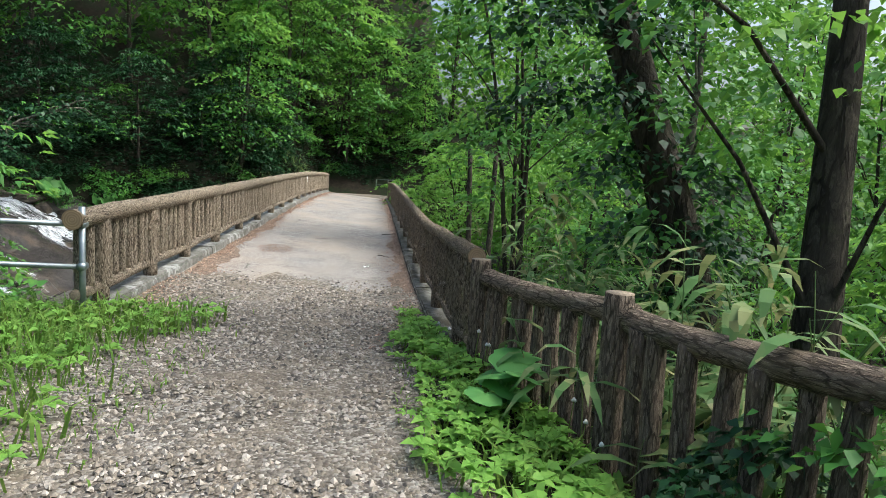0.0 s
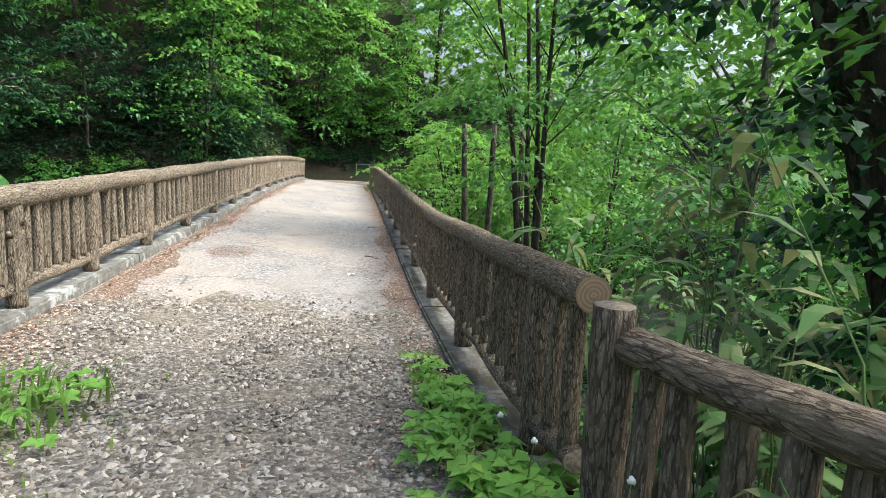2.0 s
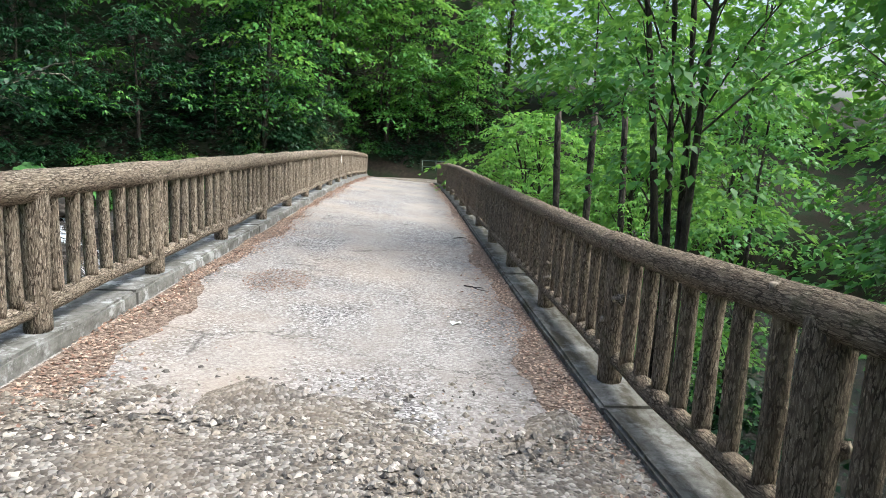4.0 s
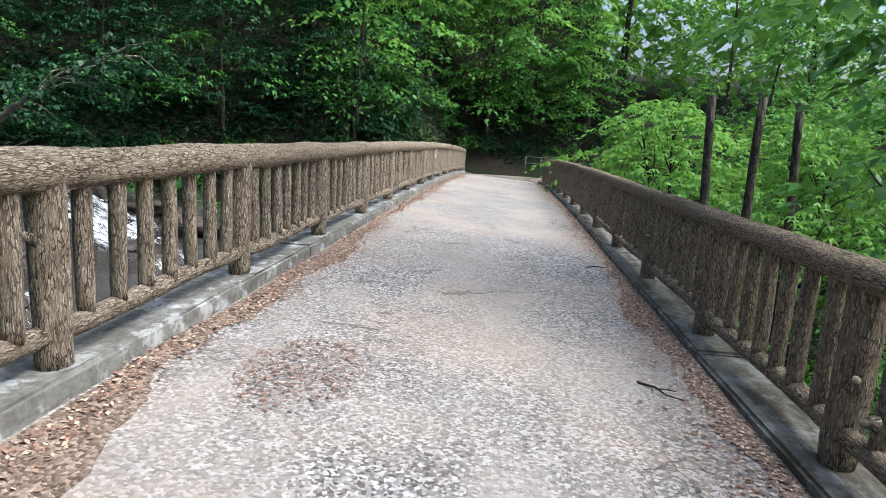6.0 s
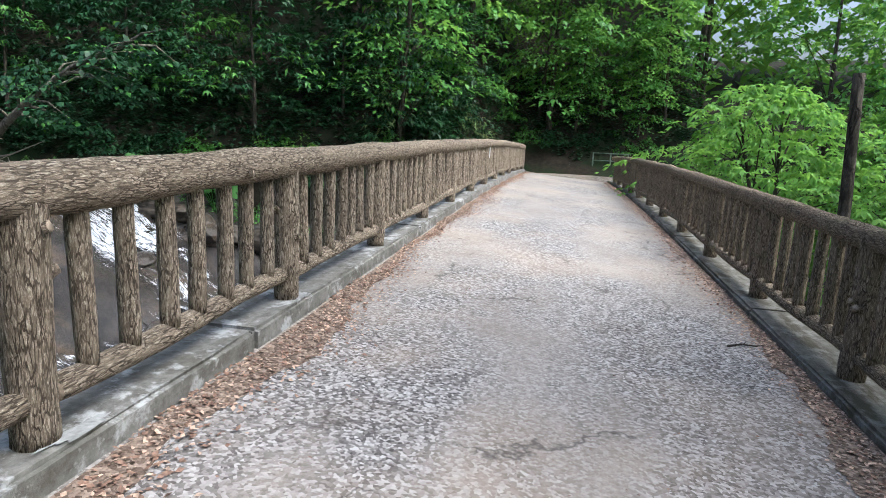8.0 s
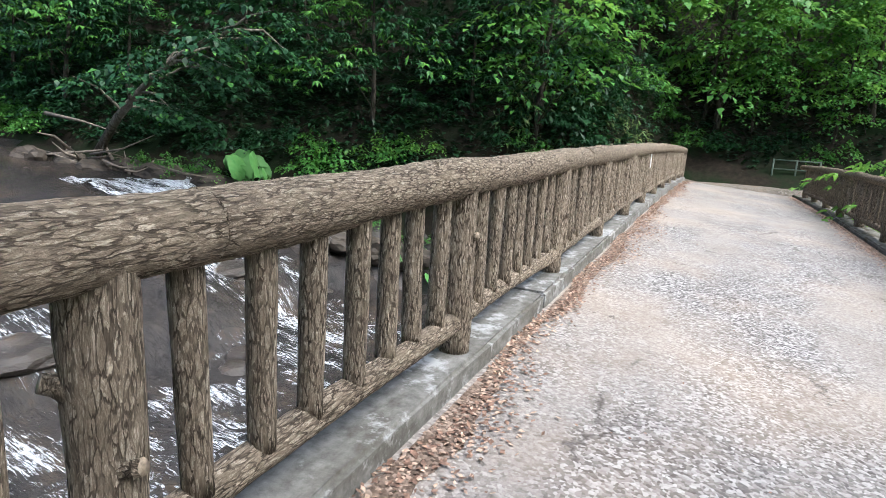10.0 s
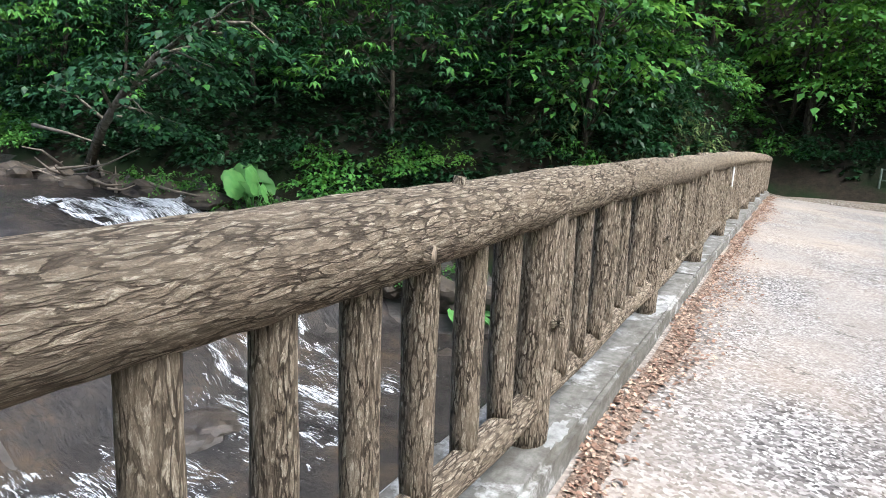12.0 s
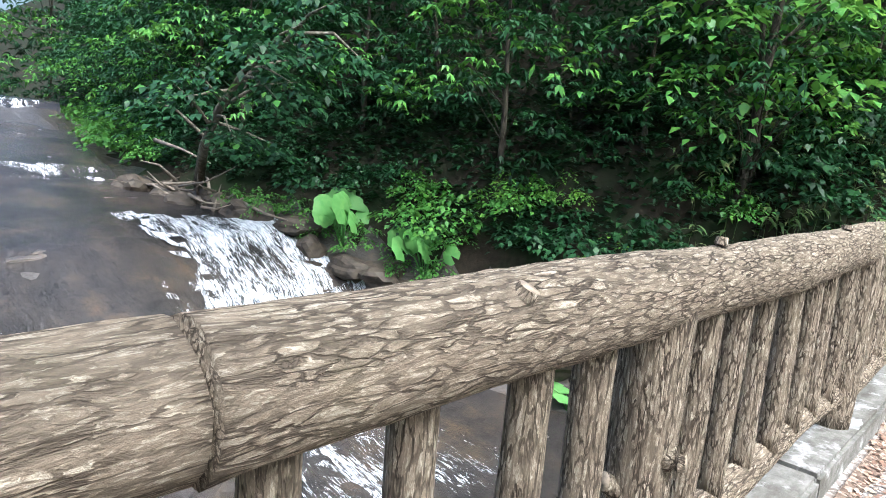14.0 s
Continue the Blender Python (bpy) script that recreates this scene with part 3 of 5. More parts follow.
def log_railing(x, stations, base, label, joints, knots, bark, slim=1.0):
    """Posts at the given stations, seven balusters and a low rail in each bay, one thick rail on top."""
    POSTS, BALS, LOWS, TOPS = log_kit(bark)
    top = new("log_railing")
    top.location = (x, stations[0], 0)
    tagged(top, label, "railing")
    rnd = random.Random(int(x * 10))
    y0 = stations[0]

    def at(y, dz):
        return Vector((0, y - y0, base(y) + dz))
    for i, y in enumerate(stations):
        part("post", POSTS[rnd.randrange(4)], top, Matrix.Translation(at(y, -0.02)) @ pose(0, 0, 0, 0, 0, rnd.uniform(0, 360)))
        if i == len(stations) - 1:
            break
        y2 = stations[i + 1]
        m = lie(at(y + 0.07, 0.165), at(y2 - 0.07, 0.165)) @ pose(0, 0, 0, 0, 0, rnd.uniform(0, 360))
        part("bottom_rail", LOWS[rnd.randrange(3)], top, m @ Matrix.Diagonal((1, 1, (y2 - y - 0.14) / (BAY - 0.14), 1)))
        for k in range(7):
            yb = y + (k + 1) * (y2 - y) / 8 + rnd.uniform(-0.012, 0.012)
            part("baluster", BALS[rnd.randrange(6)], top, Matrix.Translation(at(yb, 0.185)) @ pose(0, 0, 0, rnd.uniform(-1, 1), rnd.uniform(-1, 1), rnd.uniform(0, 360)))
    over = stations[0] - joints[0]
    m = lie(at(joints[0] + 0.03, 0.165), at(y0 - 0.07, 0.165))
    part("bottom_rail", LOWS[0], top, m @ Matrix.Diagonal((1, 1, (over - 0.1) / (BAY - 0.14), 1)))
    for k in range(int(over / 0.24)):
        part("baluster", BALS[k % 6], top, Matrix.Translation(at(joints[0] + 0.13 + 0.24 * k, 0.185)) @ pose(0, 0, 0, 0, 0, 80 * k))
    for i, (a, b_) in enumerate(zip(joints, joints[1:])):
        m = lie(at(a, 1.013 - R_TOP), at(b_ - 0.01, 1.013 - R_TOP)) @ pose(0, 0, 0, 0, 0, rnd.uniform(0, 360))
        part("top_rail", TOPS[i % 4], top, m @ Matrix.Diagonal((slim, slim, (b_ - 0.01 - a) / RAIL, 1)))
    for y in (joints[0] - 0.006, joints[-1]):
        part("sawn_end", SAWN, top, Matrix.Translation(at(y, 1.013 - R_TOP)) @ pose(0, 0, 0, 90, 0, 0) @ Matrix.Diagonal((slim, slim, 1, 1)), "pale sawn log end with growth rings")
    for y, a, z, k in knots:
        d = Vector((math.cos(radians(a)), 0, math.sin(radians(a))))
        part("knot", KNOTS[k], top, lie(at(y, z) + d * (R_TOP if z > 0.85 else R_POST) * 0.8, at(y, z) + d))
    return top


log_railing(X_LEFT, LEFT_POSTS, lambda y: 0.134 + camber(y), "brown bark-covered log railing with upright log balusters on the kerb",
            [7.92, 13.0, 17.9, 22.73, 27.6, 32.5, 37.4, 41.0],
            [(20.82, -8, 0.9, 1), (21.11, 80, 0.9, 0), (23.25, 55, 0.9, 1), (24.18, 85, 0.9, 0), (16.92, -5, 0.9, 1), (17.35, 75, 0.9, 2), (15.5, 10, 0.78, 1), (13.91, 60, 0.9, 2),
             (21.8, 5, 0.47, 1), (23.9, 0, 0.5, 1), (17.6, 5, 0.42, 1), (19.24, 70, 0.9, 0), (25.5, 80, 0.9, 1), (28.24, 85, 0.9, 0), (12.26, 75, 0.9, 2), (10.03, 5, 0.7, 1), (8.54, 0, 0.65, 1), (26.0, 0, 0.6, 1)], M_LOG)
log_railing(X_RIGHT, RIGHT_POSTS, lambda y: 0.134 + camber(y) + right_drop(y), "brown bark-covered log railing on the downstream bridge edge",
            [6.86, 11.9, 16.7, 21.5, 26.3, 31.1, 36.0, 40.8],
            [(8.54, 100, 0.9, 1), (9.84, 120, 0.9, 0), (11.44, 175, 0.6, 1), (12.64, 100, 0.9, 2), (15.86, 180, 0.5, 1), (17.57, 110, 0.9, 0), (8.54, 185, 0.45, 1), (13.45, 180, 0.35, 1)], M_LOG_SHADED, 0.8)

# ---- stream ----
def water_sheet(name, xs, half, label):
    """A sheet of running water that follows the bed from bank to bank."""
    vs, fs = [], []
    n = 40
    for x in xs:
        a, b_ = south_bank(x) - 0.3, north_bank(x) - 0.55
        for k in range(n):
            y = a + (b_ - a) * k / (n - 1)
            z = float(bed_z(x, y)) + half + 0.05 * math.sin(1.7 * y + x) * math.sin(0.9 * x) + 0.04 * noise.noise((x * 1.3, y * 1.3, 0))
            vs.append((x, y, z))
    for i in range(len(xs) - 1):
        for k in range(n - 1):
            a = i * n + k
            fs.append((a, a + n, a + n + 1, a + 1))
    return tagged(new(name, mesh_from(name, vs, fs, [M_WATER], True)), label, "water", kind="structure")


water_sheet("water", list(np.arange(-60, -17, 1.0)) + list(np.arange(-17, -9, 0.3)) + list(np.arange(-9, 14, 0.6)), 0.13,
            "thin brown stream sliding over a rock slope")


def white_water(x0, x1, y0, y1, mat, label, lift=0.17):
    """Foam that lies on the sliding water, rough on top, ragged at its sides."""
    nx, ny = int((x1 - x0) / 0.16) + 2, int((y1 - y0) / 0.16) + 2
    vs, fs = [], []
    for i in range(nx):
        x = x0 + (x1 - x0) * i / (nx - 1)
        for k in range(ny):
            y = y0 + (y1 - y0) * k / (ny - 1) + 0.25 * math.sin(x * 1.3) + 0.12 * math.sin(4 * x + k)
            z = float(bed_z(x, y)) + lift + 0.07 * noise.noise((x * 2.5, y * 4.5, 1.7)) + 0.05 * math.sin(1.7 * y + x) * math.sin(0.9 * x)
            vs.append((x, y, z))
    skip = random.Random(int(x0 * 10))
    for i in range(nx - 1):
        for k in range(ny - 1):
            rim = min(k, ny - 2 - k, i, nx - 2 - i)
            if rim < 3 and skip.random() < 0.6 - 0.18 * rim:
                continue
            a = i * ny + k
            fs.append((a, a + ny, a + ny + 1, a + 1))
    ob = new("white_water", mesh_from("white_water", vs, fs, [mat], True))
    return tagged(ob, label, "cascade", kind="structure")


white_water(-16.2, -12.2, 27.2, 30.7, M_FOAM, "white foam of a small cascade over dark rock")
white_water(-13.4, -9.6, 26.6, 30.0, M_FOAM_THIN, "thin white water running down dark rock")
white_water(-14.9, -12.4, 20.2, 24.2, M_FOAM_THIN, "thin curtain of white water over a ledge")
white_water(-13.2, -9.4, 19.0, 23.8, M_FOAM_THIN, "white water tumbling over dark rock")
white_water(-10.2, -7.6, 19.5, 30.0, M_FOAM_THIN, "foam drifting at the foot of the cascade", 0.15)
white_water(-35.0, -33.4, 23.0, 30.6, M_FOAM, "white water of an upper fall upstream", 0.19)
white_water(-21.4, -20.0, 21.0, 28.3, M_FOAM_THIN, "streaks of foam on the upper stream")


def rock_mesh(seed, sx, sy, sz, mat):
    bm = bmesh.new()
    bmesh.ops.create_icosphere(bm, subdivisions=3, radius=1)
    for v in bm.verts:
        k = 1 + 0.45 * noise.noise(v.co * 1.1 + Vector((seed * 7.1, 0, 0))) + 0.15 * noise.noise(v.co * 3 + Vector((0, seed, 0)))
        v.co = Vector((v.co.x * sx, v.co.y * sy, v.co.z * sz)) * k
    me = bpy.data.meshes.new("rock")
    bm.to_mesh(me)
    bm.free()
    me.materials.append(mat)
    return me


for i, (x, y, dz, sx, sy, sz) in enumerate([(-14.4, 25.6, -0.03, 0.25, 0.9, 0.12), (-12.6, 25.0, -0.03, 0.25, 0.9, 0.12), (-12.0, 31.2, 0.1, 0.8, 0.7, 0.5), (-15.8, 31.2, 0.0, 1.2, 0.5, 0.3),
                                           (-10.5, 32.4, 0.2, 0.9, 0.6, 0.6), (-9.6, 25.8, 0.0, 0.7, 0.6, 0.25), (-12.0, 28.0, 0.0, 0.5, 0.8, 0.2), (-11.6, 22.8, 0.0, 0.6, 0.9, 0.25)]):
    ob = new("rock", rock_mesh(i, sx, sy, sz, M_ROCK))
    ob.location = (x, y, float(bed_z(x, y)) + dz)
    tagged(ob, "dark wet rock ledge in the stream", "rock", "rocks in the stream")


# ---- plants ----
def leaf_quads(c, d, size, rnd, broad=0.34, droop=0.25, lobes=1):
    """Folded leaves at c (n,3), pointing along d (n,3), each of one blade or of several spread lobes."""
    if lobes > 1:
        turn = np.tile(np.linspace(-0.95, 0.95, lobes), len(c))
        c, d = np.repeat(c, lobes, 0), np.repeat(d, lobes, 0)
        d = np.stack([d[:, 0] * np.cos(turn) - d[:, 1] * np.sin(turn), d[:, 0] * np.sin(turn) + d[:, 1] * np.cos(turn), d[:, 2]], 1)
    n = len(c)
    d = d / (np.linalg.norm(d, axis=1, keepdims=True) + 1e-9)
    up = np.array([0, 0, 1.0]) + rnd.normal(0, 0.24, (n, 3))
    w = np.cross(d, up)
    w /= np.linalg.norm(w, axis=1, keepdims=True) + 1e-9
    s = size * rnd.uniform(0.65, 1.3, (n, 1))
    mid = c + d * s * 0.5 + np.array([0, 0, 0.06]) * s
    tip = c + d * s - np.array([0, 0, 1.0]) * s * droop
    return np.stack([c, mid + w * s * broad, tip, mid - w * s * broad], 1)


def sprays(centres, outs, radius, leaves, size, rnd, flat=0.045, broad=0.36, lobes=1):
    """Layered plates of leaves round each centre, hanging a little towards their rims."""
    n = len(centres)
    R = radius * rnd.uniform(0.6, 1.3, n)
    k = np.repeat(np.arange(n), leaves)
    a, u = rnd.uniform(0, 2 * np.pi, len(k)), np.sqrt(rnd.uniform(0, 1, len(k)))
    ca, sa = np.cos(a) * u, np.sin(a) * u
    o = outs / (np.linalg.norm(outs, axis=1, keepdims=True) + 1e-9)
    sidev = np.stack([-o[:, 1], o[:, 0], np.zeros(n)], 1)
    c = centres[k] + (o[k] * ca[:, None] * 1.25 + sidev[k] * sa[:, None] * 0.8) * R[k][:, None]
    c[:, 2] += rnd.normal(0, flat, len(k)) * R[k] - 0.25 * R[k] * u * u - 0.5 * R[k] * ca
    d = o[k] * (ca[:, None] + 0.35) + sidev[k] * sa[:, None] + rnd.normal(0, 0.45, (len(k), 3)) * np.array([1, 1, 0.6])
    d[:, 2] -= 0.25
    return leaf_quads(c, d, size, rnd, broad, 0.25, lobes)


def tree_meshes(seed, height, crown, base, n_sprays, leaves, size, leaf_mats, bark, girth=0.16, radius=0.8, stems=1, lean=0.05, open_top=1.0, share=0.2, lobes=1):
    rnd = np.random.default_rng(seed)
    parts = []
    stem_paths = []
    for s in range(stems):
        ang, l = rnd.uniform(0, 6.28), lean * height * rnd.uniform(0.5, 1.3) + (0.12 * height * s / max(1, stems - 1) if stems > 1 else 0)
        pts = [Vector((l * t * t * math.cos(ang) + 0.1 * math.sin(5 * t + s), l * t * t * math.sin(ang) + 0.1 * math.cos(4 * t), -0.6 + (height + 0.3) * t)) for t in np.linspace(0, 1, 9)]
        g = girth * (1 if stems == 1 else 0.75)
        parts.append(tube(pts, [g * (1.25 - 1.15 * t ** 0.8) + 0.01 for t in np.linspace(0, 1, 9)], 9, True, 0.05, random.Random(seed + s)))
        stem_paths.append(pts)
    z = base + (height - base) * rnd.uniform(0, 1, n_sprays) ** open_top
    f = (z - base) / (height - base)
    prof = np.clip(np.sin(np.pi * (0.18 + 0.78 * f)), 0.1, 1)
    a = rnd.uniform(0, 2 * np.pi, n_sprays)
    r = crown * prof * (0.25 + 0.75 * np.sqrt(rnd.uniform(0, 1, n_sprays)))
    outs = np.stack([np.cos(a), np.sin(a), np.zeros(n_sprays)], 1)
    cen = outs * r[:, None]
    cen[:, 2] = z
    for i in range(n_sprays):
        pth = stem_paths[i % stems]
        t = min(1, max(0.05, (z[i] - 0.35 * r[i]) / height))
        p0 = pth[min(8, int(t * 8))]
        cen[i, :2] += np.array(pth[min(8, int(z[i] / height * 8))][:2])
        if i % 5 == 0:
            q = Vector(cen[i])
            m_ = (p0 + q) * 0.5 + Vector((0, 0, 0.12 * r[i]))
            parts.append(tube([p0, m_, q], [min(0.035, girth * 0.28 * (1 - 0.5 * t)), min(0.02, girth * 0.16), 0.006], 5, False))
    tv, tf = join(parts)
    tm = mesh_from("trunk", tv, tf, [bark], True)
    q = sprays(cen, outs, radius, leaves, size, rnd, 0.045, 0.36 if lobes == 1 else 0.2, lobes)
    pick = np.repeat(rnd.uniform(0, 1, n_sprays) < share, leaves * lobes).astype(np.int32) if len(leaf_mats) > 1 else None
    return tm, quads_mesh("crown", q, leaf_mats, pick)


def tree_thing(name, meshes, label, m, group=""):
    top = new(name)
    part("trunk", meshes[0], top)
    part("crown", meshes[1], top)
    top.matrix_basis = m
    return tagged(top, label, "tree", group)


def place(x, y, turn=0, scale=1.0, dz=0.0):
    return pose(x, y, float(ground_z(x, y)) + dz, 0, 0, turn) @ Matrix.Scale(scale, 4)


wood = np.random.default_rng(21)
# HILL leaves carry shade in their colour, a few M_LEAF sprays look lit.
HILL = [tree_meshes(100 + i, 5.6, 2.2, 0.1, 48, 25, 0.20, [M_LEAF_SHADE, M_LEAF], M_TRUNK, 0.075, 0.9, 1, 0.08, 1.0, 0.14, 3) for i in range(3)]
# HILL_LIGHT is the lit counterpart, with sunlight put into its leaf colours.
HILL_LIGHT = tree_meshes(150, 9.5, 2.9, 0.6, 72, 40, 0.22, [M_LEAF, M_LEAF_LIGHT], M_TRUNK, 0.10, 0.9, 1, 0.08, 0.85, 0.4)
SLIM = [tree_meshes(200 + i, 12.5, 2.8, 1.5, 66, 42, 0.22, [M_LEAF, M_LEAF_LIGHT], M_TRUNK, 0.12, 0.95, 1, 0.05, 1.0, 0.25) for i in range(2)]
hill_master = [tree_thing("hillside_tree", h, "leafy deciduous tree on the bank with layered green foliage coloured as shaded", place(-6.2, 37.5, 40), "trees on the hillside") for h in HILL]
spots = []
for x in np.arange(-46, -4, 2.15):
    spots.append((x + wood.uniform(-0.6, 0.6), float(north_bank(x)) + wood.uniform(1.4, 2.8), wood.uniform(0.8, 1.1)))
for x in np.arange(-48, -2, 3.8):
    spots.append((x + wood.uniform(-1, 1), float(north_bank(x)) + wood.uniform(4.6, 6.4), wood.uniform(1.2, 1.45)))
for x in np.arange(-40, 6, 9.0):
    spots.append((x + wood.uniform(-1, 1), float(north_bank(x)) + wood.uniform(11, 14), wood.uniform(1.6, 1.9)))
spots += [(-50.0, 18.0 + 4.0 * k, 1.6 + 0.1 * (k % 3)) for k in range(5)] + [(-46.0, 14.0, 1.3), (-40.0, 12.0, 1.4), (-34.0, 11.0, 1.2)]
spots += [(-2.6, 44.3, 0.85), (0.4, 45.0, 0.95), (3.2, 44.6, 0.8), (-5.2, 42.4, 0.85), (-0.9, 44.0, 0.6), (1.9, 44.2, 0.6), (-8.0, 42.6, 0.75), (-9.4, 44.2, 0.85), (-7.0, 45.0, 0.85), (-6.4, 42.0, 0.6), (-0.8, 51.5, 1.2), (-1.5, 57.0, 1.6), (5.2, 48.5, 1.1)]
slim_master = [tree_thing("woodland_tree", s_, "tall slender tree with bright green foliage in the gorge", place(9, 30), "trees in the gorge") for s_ in SLIM]
light_master = tree_thing("hillside_tree", HILL_LIGHT, "leafy deciduous tree with layered green foliage coloured as sunlit", place(-7.2, 36.0, 10, 1.0, -0.2), "trees on the hillside")
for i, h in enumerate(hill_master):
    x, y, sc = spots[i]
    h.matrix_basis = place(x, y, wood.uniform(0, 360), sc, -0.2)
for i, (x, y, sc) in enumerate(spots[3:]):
    # Shade-coloured trees in the front row, sunlit-coloured ones uphill and at the bridge end.
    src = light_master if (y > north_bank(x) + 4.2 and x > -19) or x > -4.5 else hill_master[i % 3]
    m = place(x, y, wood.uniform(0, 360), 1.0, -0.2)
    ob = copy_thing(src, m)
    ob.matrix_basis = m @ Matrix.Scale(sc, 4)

# right-hand wood below the bridge
right = [(9.5, 27.5, 0.85), (13.5, 22.0, 1.0), (8.5, 36.5, 1.0), (12.0, 31.5, 1.05), (17.5, 27.0, 1.15), (6.4, 20.5, 0.62), (10.0, 17.0, 0.8), (15.0, 15.0, 1.0), (9.2, 12.0, 0.7),
         (20.0, 20.0, 1.2), (15.5, 38.0, 1.2), (22.0, 33.0, 1.3), (12.5, 7.5, 0.9), (18.0, 9.0, 1.1), (9.0, 3.5, 0.8), (27, 27, 1.2), (24, 38, 1.5), (33, 33, 1.7), (16, 50, 1.5), (30, 20, 1.5), (13, 11.5, 1.0), (9.8, 44.0, 1.0), (14.5, 46.0, 1.2), (22, 13, 1.4), (17, 4, 1.2)]
for i, (x, y, sc) in enumerate(right):
    m = place(x, y, wood.uniform(0, 360), 1.0, -0.2)
    if i < 2:
        slim_master[i].matrix_basis = m @ Matrix.Scale(sc, 4)
    else:
        ob = copy_thing(slim_master[i % 2], m)
        ob.matrix_basis = m @ Matrix.Scale(sc, 4)

# bright maple beyond the downstream railing
MAPLE = tree_meshes(300, 6.2, 3.0, 1.6, 100, 26, 0.19, [M_LEAF_LIGHT], M_TRUNK, 0.12, 0.85, 2, 0.1, 0.7, 0.2, 3)
for i, (x, y, sc, dz) in enumerate([(4.4, 32.0, 1.1, 0.2), (7.2, 29.0, 1.05, 0.0), (4.2, 37.0, 0.95, 0.3), (9.0, 34.0, 1.2, 0.0), (6.3, 7.4, 0.8, 0.0)]):
    tree_thing("maple_tree", MAPLE, "bright yellow-green maple growing beside the bridge", place(x, y, 70 * i + 10, sc, dz), "light maples")

# slender several-stemmed tree and the big trunks near the path
TWIN = tree_meshes(310, 13, 2.0, 5.0, 80, 55, 0.16, [M_LEAF, M_LEAF_LIGHT], M_TRUNK, 0.095, 0.8, 4, 0.05)
tree_thing("slender_tree", TWIN, "slender tree with several thin grey stems", place(3.6, 17.2, 20))
BIG = tree_meshes(320, 11, 2.6, 3.6, 56, 60, 0.12, [M_LEAF, M_LEAF_LIGHT], M_TRUNK, 0.21, 0.8, 1, 0.02)
tree_thing("large_tree", BIG, "large dark-barked tree behind the log fence", place(3.8, 6.6, 200))


def ivied_tree():
    """A dark leaning trunk wrapped in hanging climbers."""
    top = new("ivied_tree")
    top.location = (3.5, 7.4, float(ground_z(3.5, 7.4)))
    rnd = np.random.default_rng(321)
    line = [Vector((-1.9 * t + 0.2 * math.sin(6 * t), 0.4 * t + 0.6 * t * t, -0.5 + 8.5 * t)) for t in np.linspace(0, 1, 14)]
    v, f = tube(line, [0.27 - 0.13 * t for t in np.linspace(0, 1, 14)], 14, True, 0.09, random.Random(6))
    part("trunk", mesh_from("trunk", v, f, [M_TRUNK], True), top)
    n = 95
    t = rnd.uniform(0.3, 0.85, n)
    a_ = rnd.uniform(0, 6.28, n)
    outs = np.stack([np.cos(a_), np.sin(a_), 0 * a_], 1)
    reach_ = rnd.uniform(0.15, 0.5, n) + 2.6 * np.clip(t - 0.36, 0, 1) * rnd.uniform(0.2, 1, n)
    cen = np.array([tuple(line[int(k * 13)]) for k in t]) + outs * reach_[:, None] + np.stack([-1.3 * np.clip(t - 0.36, 0, 1), 0 * t, 0 * t], 1)
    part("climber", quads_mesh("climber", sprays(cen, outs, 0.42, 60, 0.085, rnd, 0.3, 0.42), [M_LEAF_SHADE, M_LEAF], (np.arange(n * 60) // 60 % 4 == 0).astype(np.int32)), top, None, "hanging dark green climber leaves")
    return tagged(top, "leaning dark tree trunk hung with dark climbers", "tree")


ivied_tree()
PALE = tree_meshes(330, 11, 2.4, 4.2, 90, 55, 0.15, [M_LEAF], M_PALEBARK, 0.19, 0.85, 1, 0.03)
tree_thing("pale_trunked_tree", PALE, "tree with pale mottled bark in the gorge", place(5.9, 13.7, 60))
for i, (x, y) in enumerate([(3.4, 25.3), (4.35, 25.0), (5.5, 25.9)]):
    gz = float(ground_z(x, y))
    h = 2.5 - gz
    rnd = random.Random(400 + i)
    path = [Vector((0.35 * (1 - t) * (-1) ** i * 0.6 + 0.05 * math.sin(4 * t), 0, h * t - 0.3 * (1 - t))) for t in np.linspace(0, 1, 12)]
    v, f = tube(path, [0.12 - 0.035 * t for t in np.linspace(0, 1, 12)], 12, True, 0.1, rnd)
    ob = new("dead_trunk", mesh_from("dead_trunk", v, f, [M_TRUNK], True))
    ob.location = (x, y, gz)
    tagged(ob, "broken-off dark dead tree trunk standing in the gorge", "dead tree", "dead trunks")

# trees of the south bank that reach over the stream
SOUTH = tree_meshes(340, 8.5, 3.6, 1.8, 90, 26, 0.18, [M_LEAF, M_LEAF_LIGHT], M_TRUNK, 0.14, 0.85, 2, 0.14, 1.0, 0.45, 3)
for i, (x, y, sc) in enumerate([(-8.4, 10.5, 0.9), (-12.5, 13.0, 1.1), (-9.5, 5.0, 1.0), (-16.5, 15.5, 1.1), (-14, 6, 1.2)]):
    tree_thing("bank_tree", SOUTH, "spreading broad-leaved tree on the stream bank", place(x, y, 90 * i + 30, sc), "trees of the near bank")
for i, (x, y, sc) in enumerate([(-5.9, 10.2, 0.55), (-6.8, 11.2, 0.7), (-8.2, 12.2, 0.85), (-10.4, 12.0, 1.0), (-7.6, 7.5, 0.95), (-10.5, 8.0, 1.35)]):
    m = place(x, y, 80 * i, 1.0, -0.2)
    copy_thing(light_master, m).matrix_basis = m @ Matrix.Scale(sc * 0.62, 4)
back = [(-8, -12, 1.2), (6, -10, 1.2), (-3, -22, 1.4)]
for i, (x, y, sc) in enumerate(back):
    m = place(x, y, 50 * i, 1.0, -0.2)
    copy_thing(slim_master[i % 2], m).matrix_basis = m @ Matrix.Scale(sc, 4)


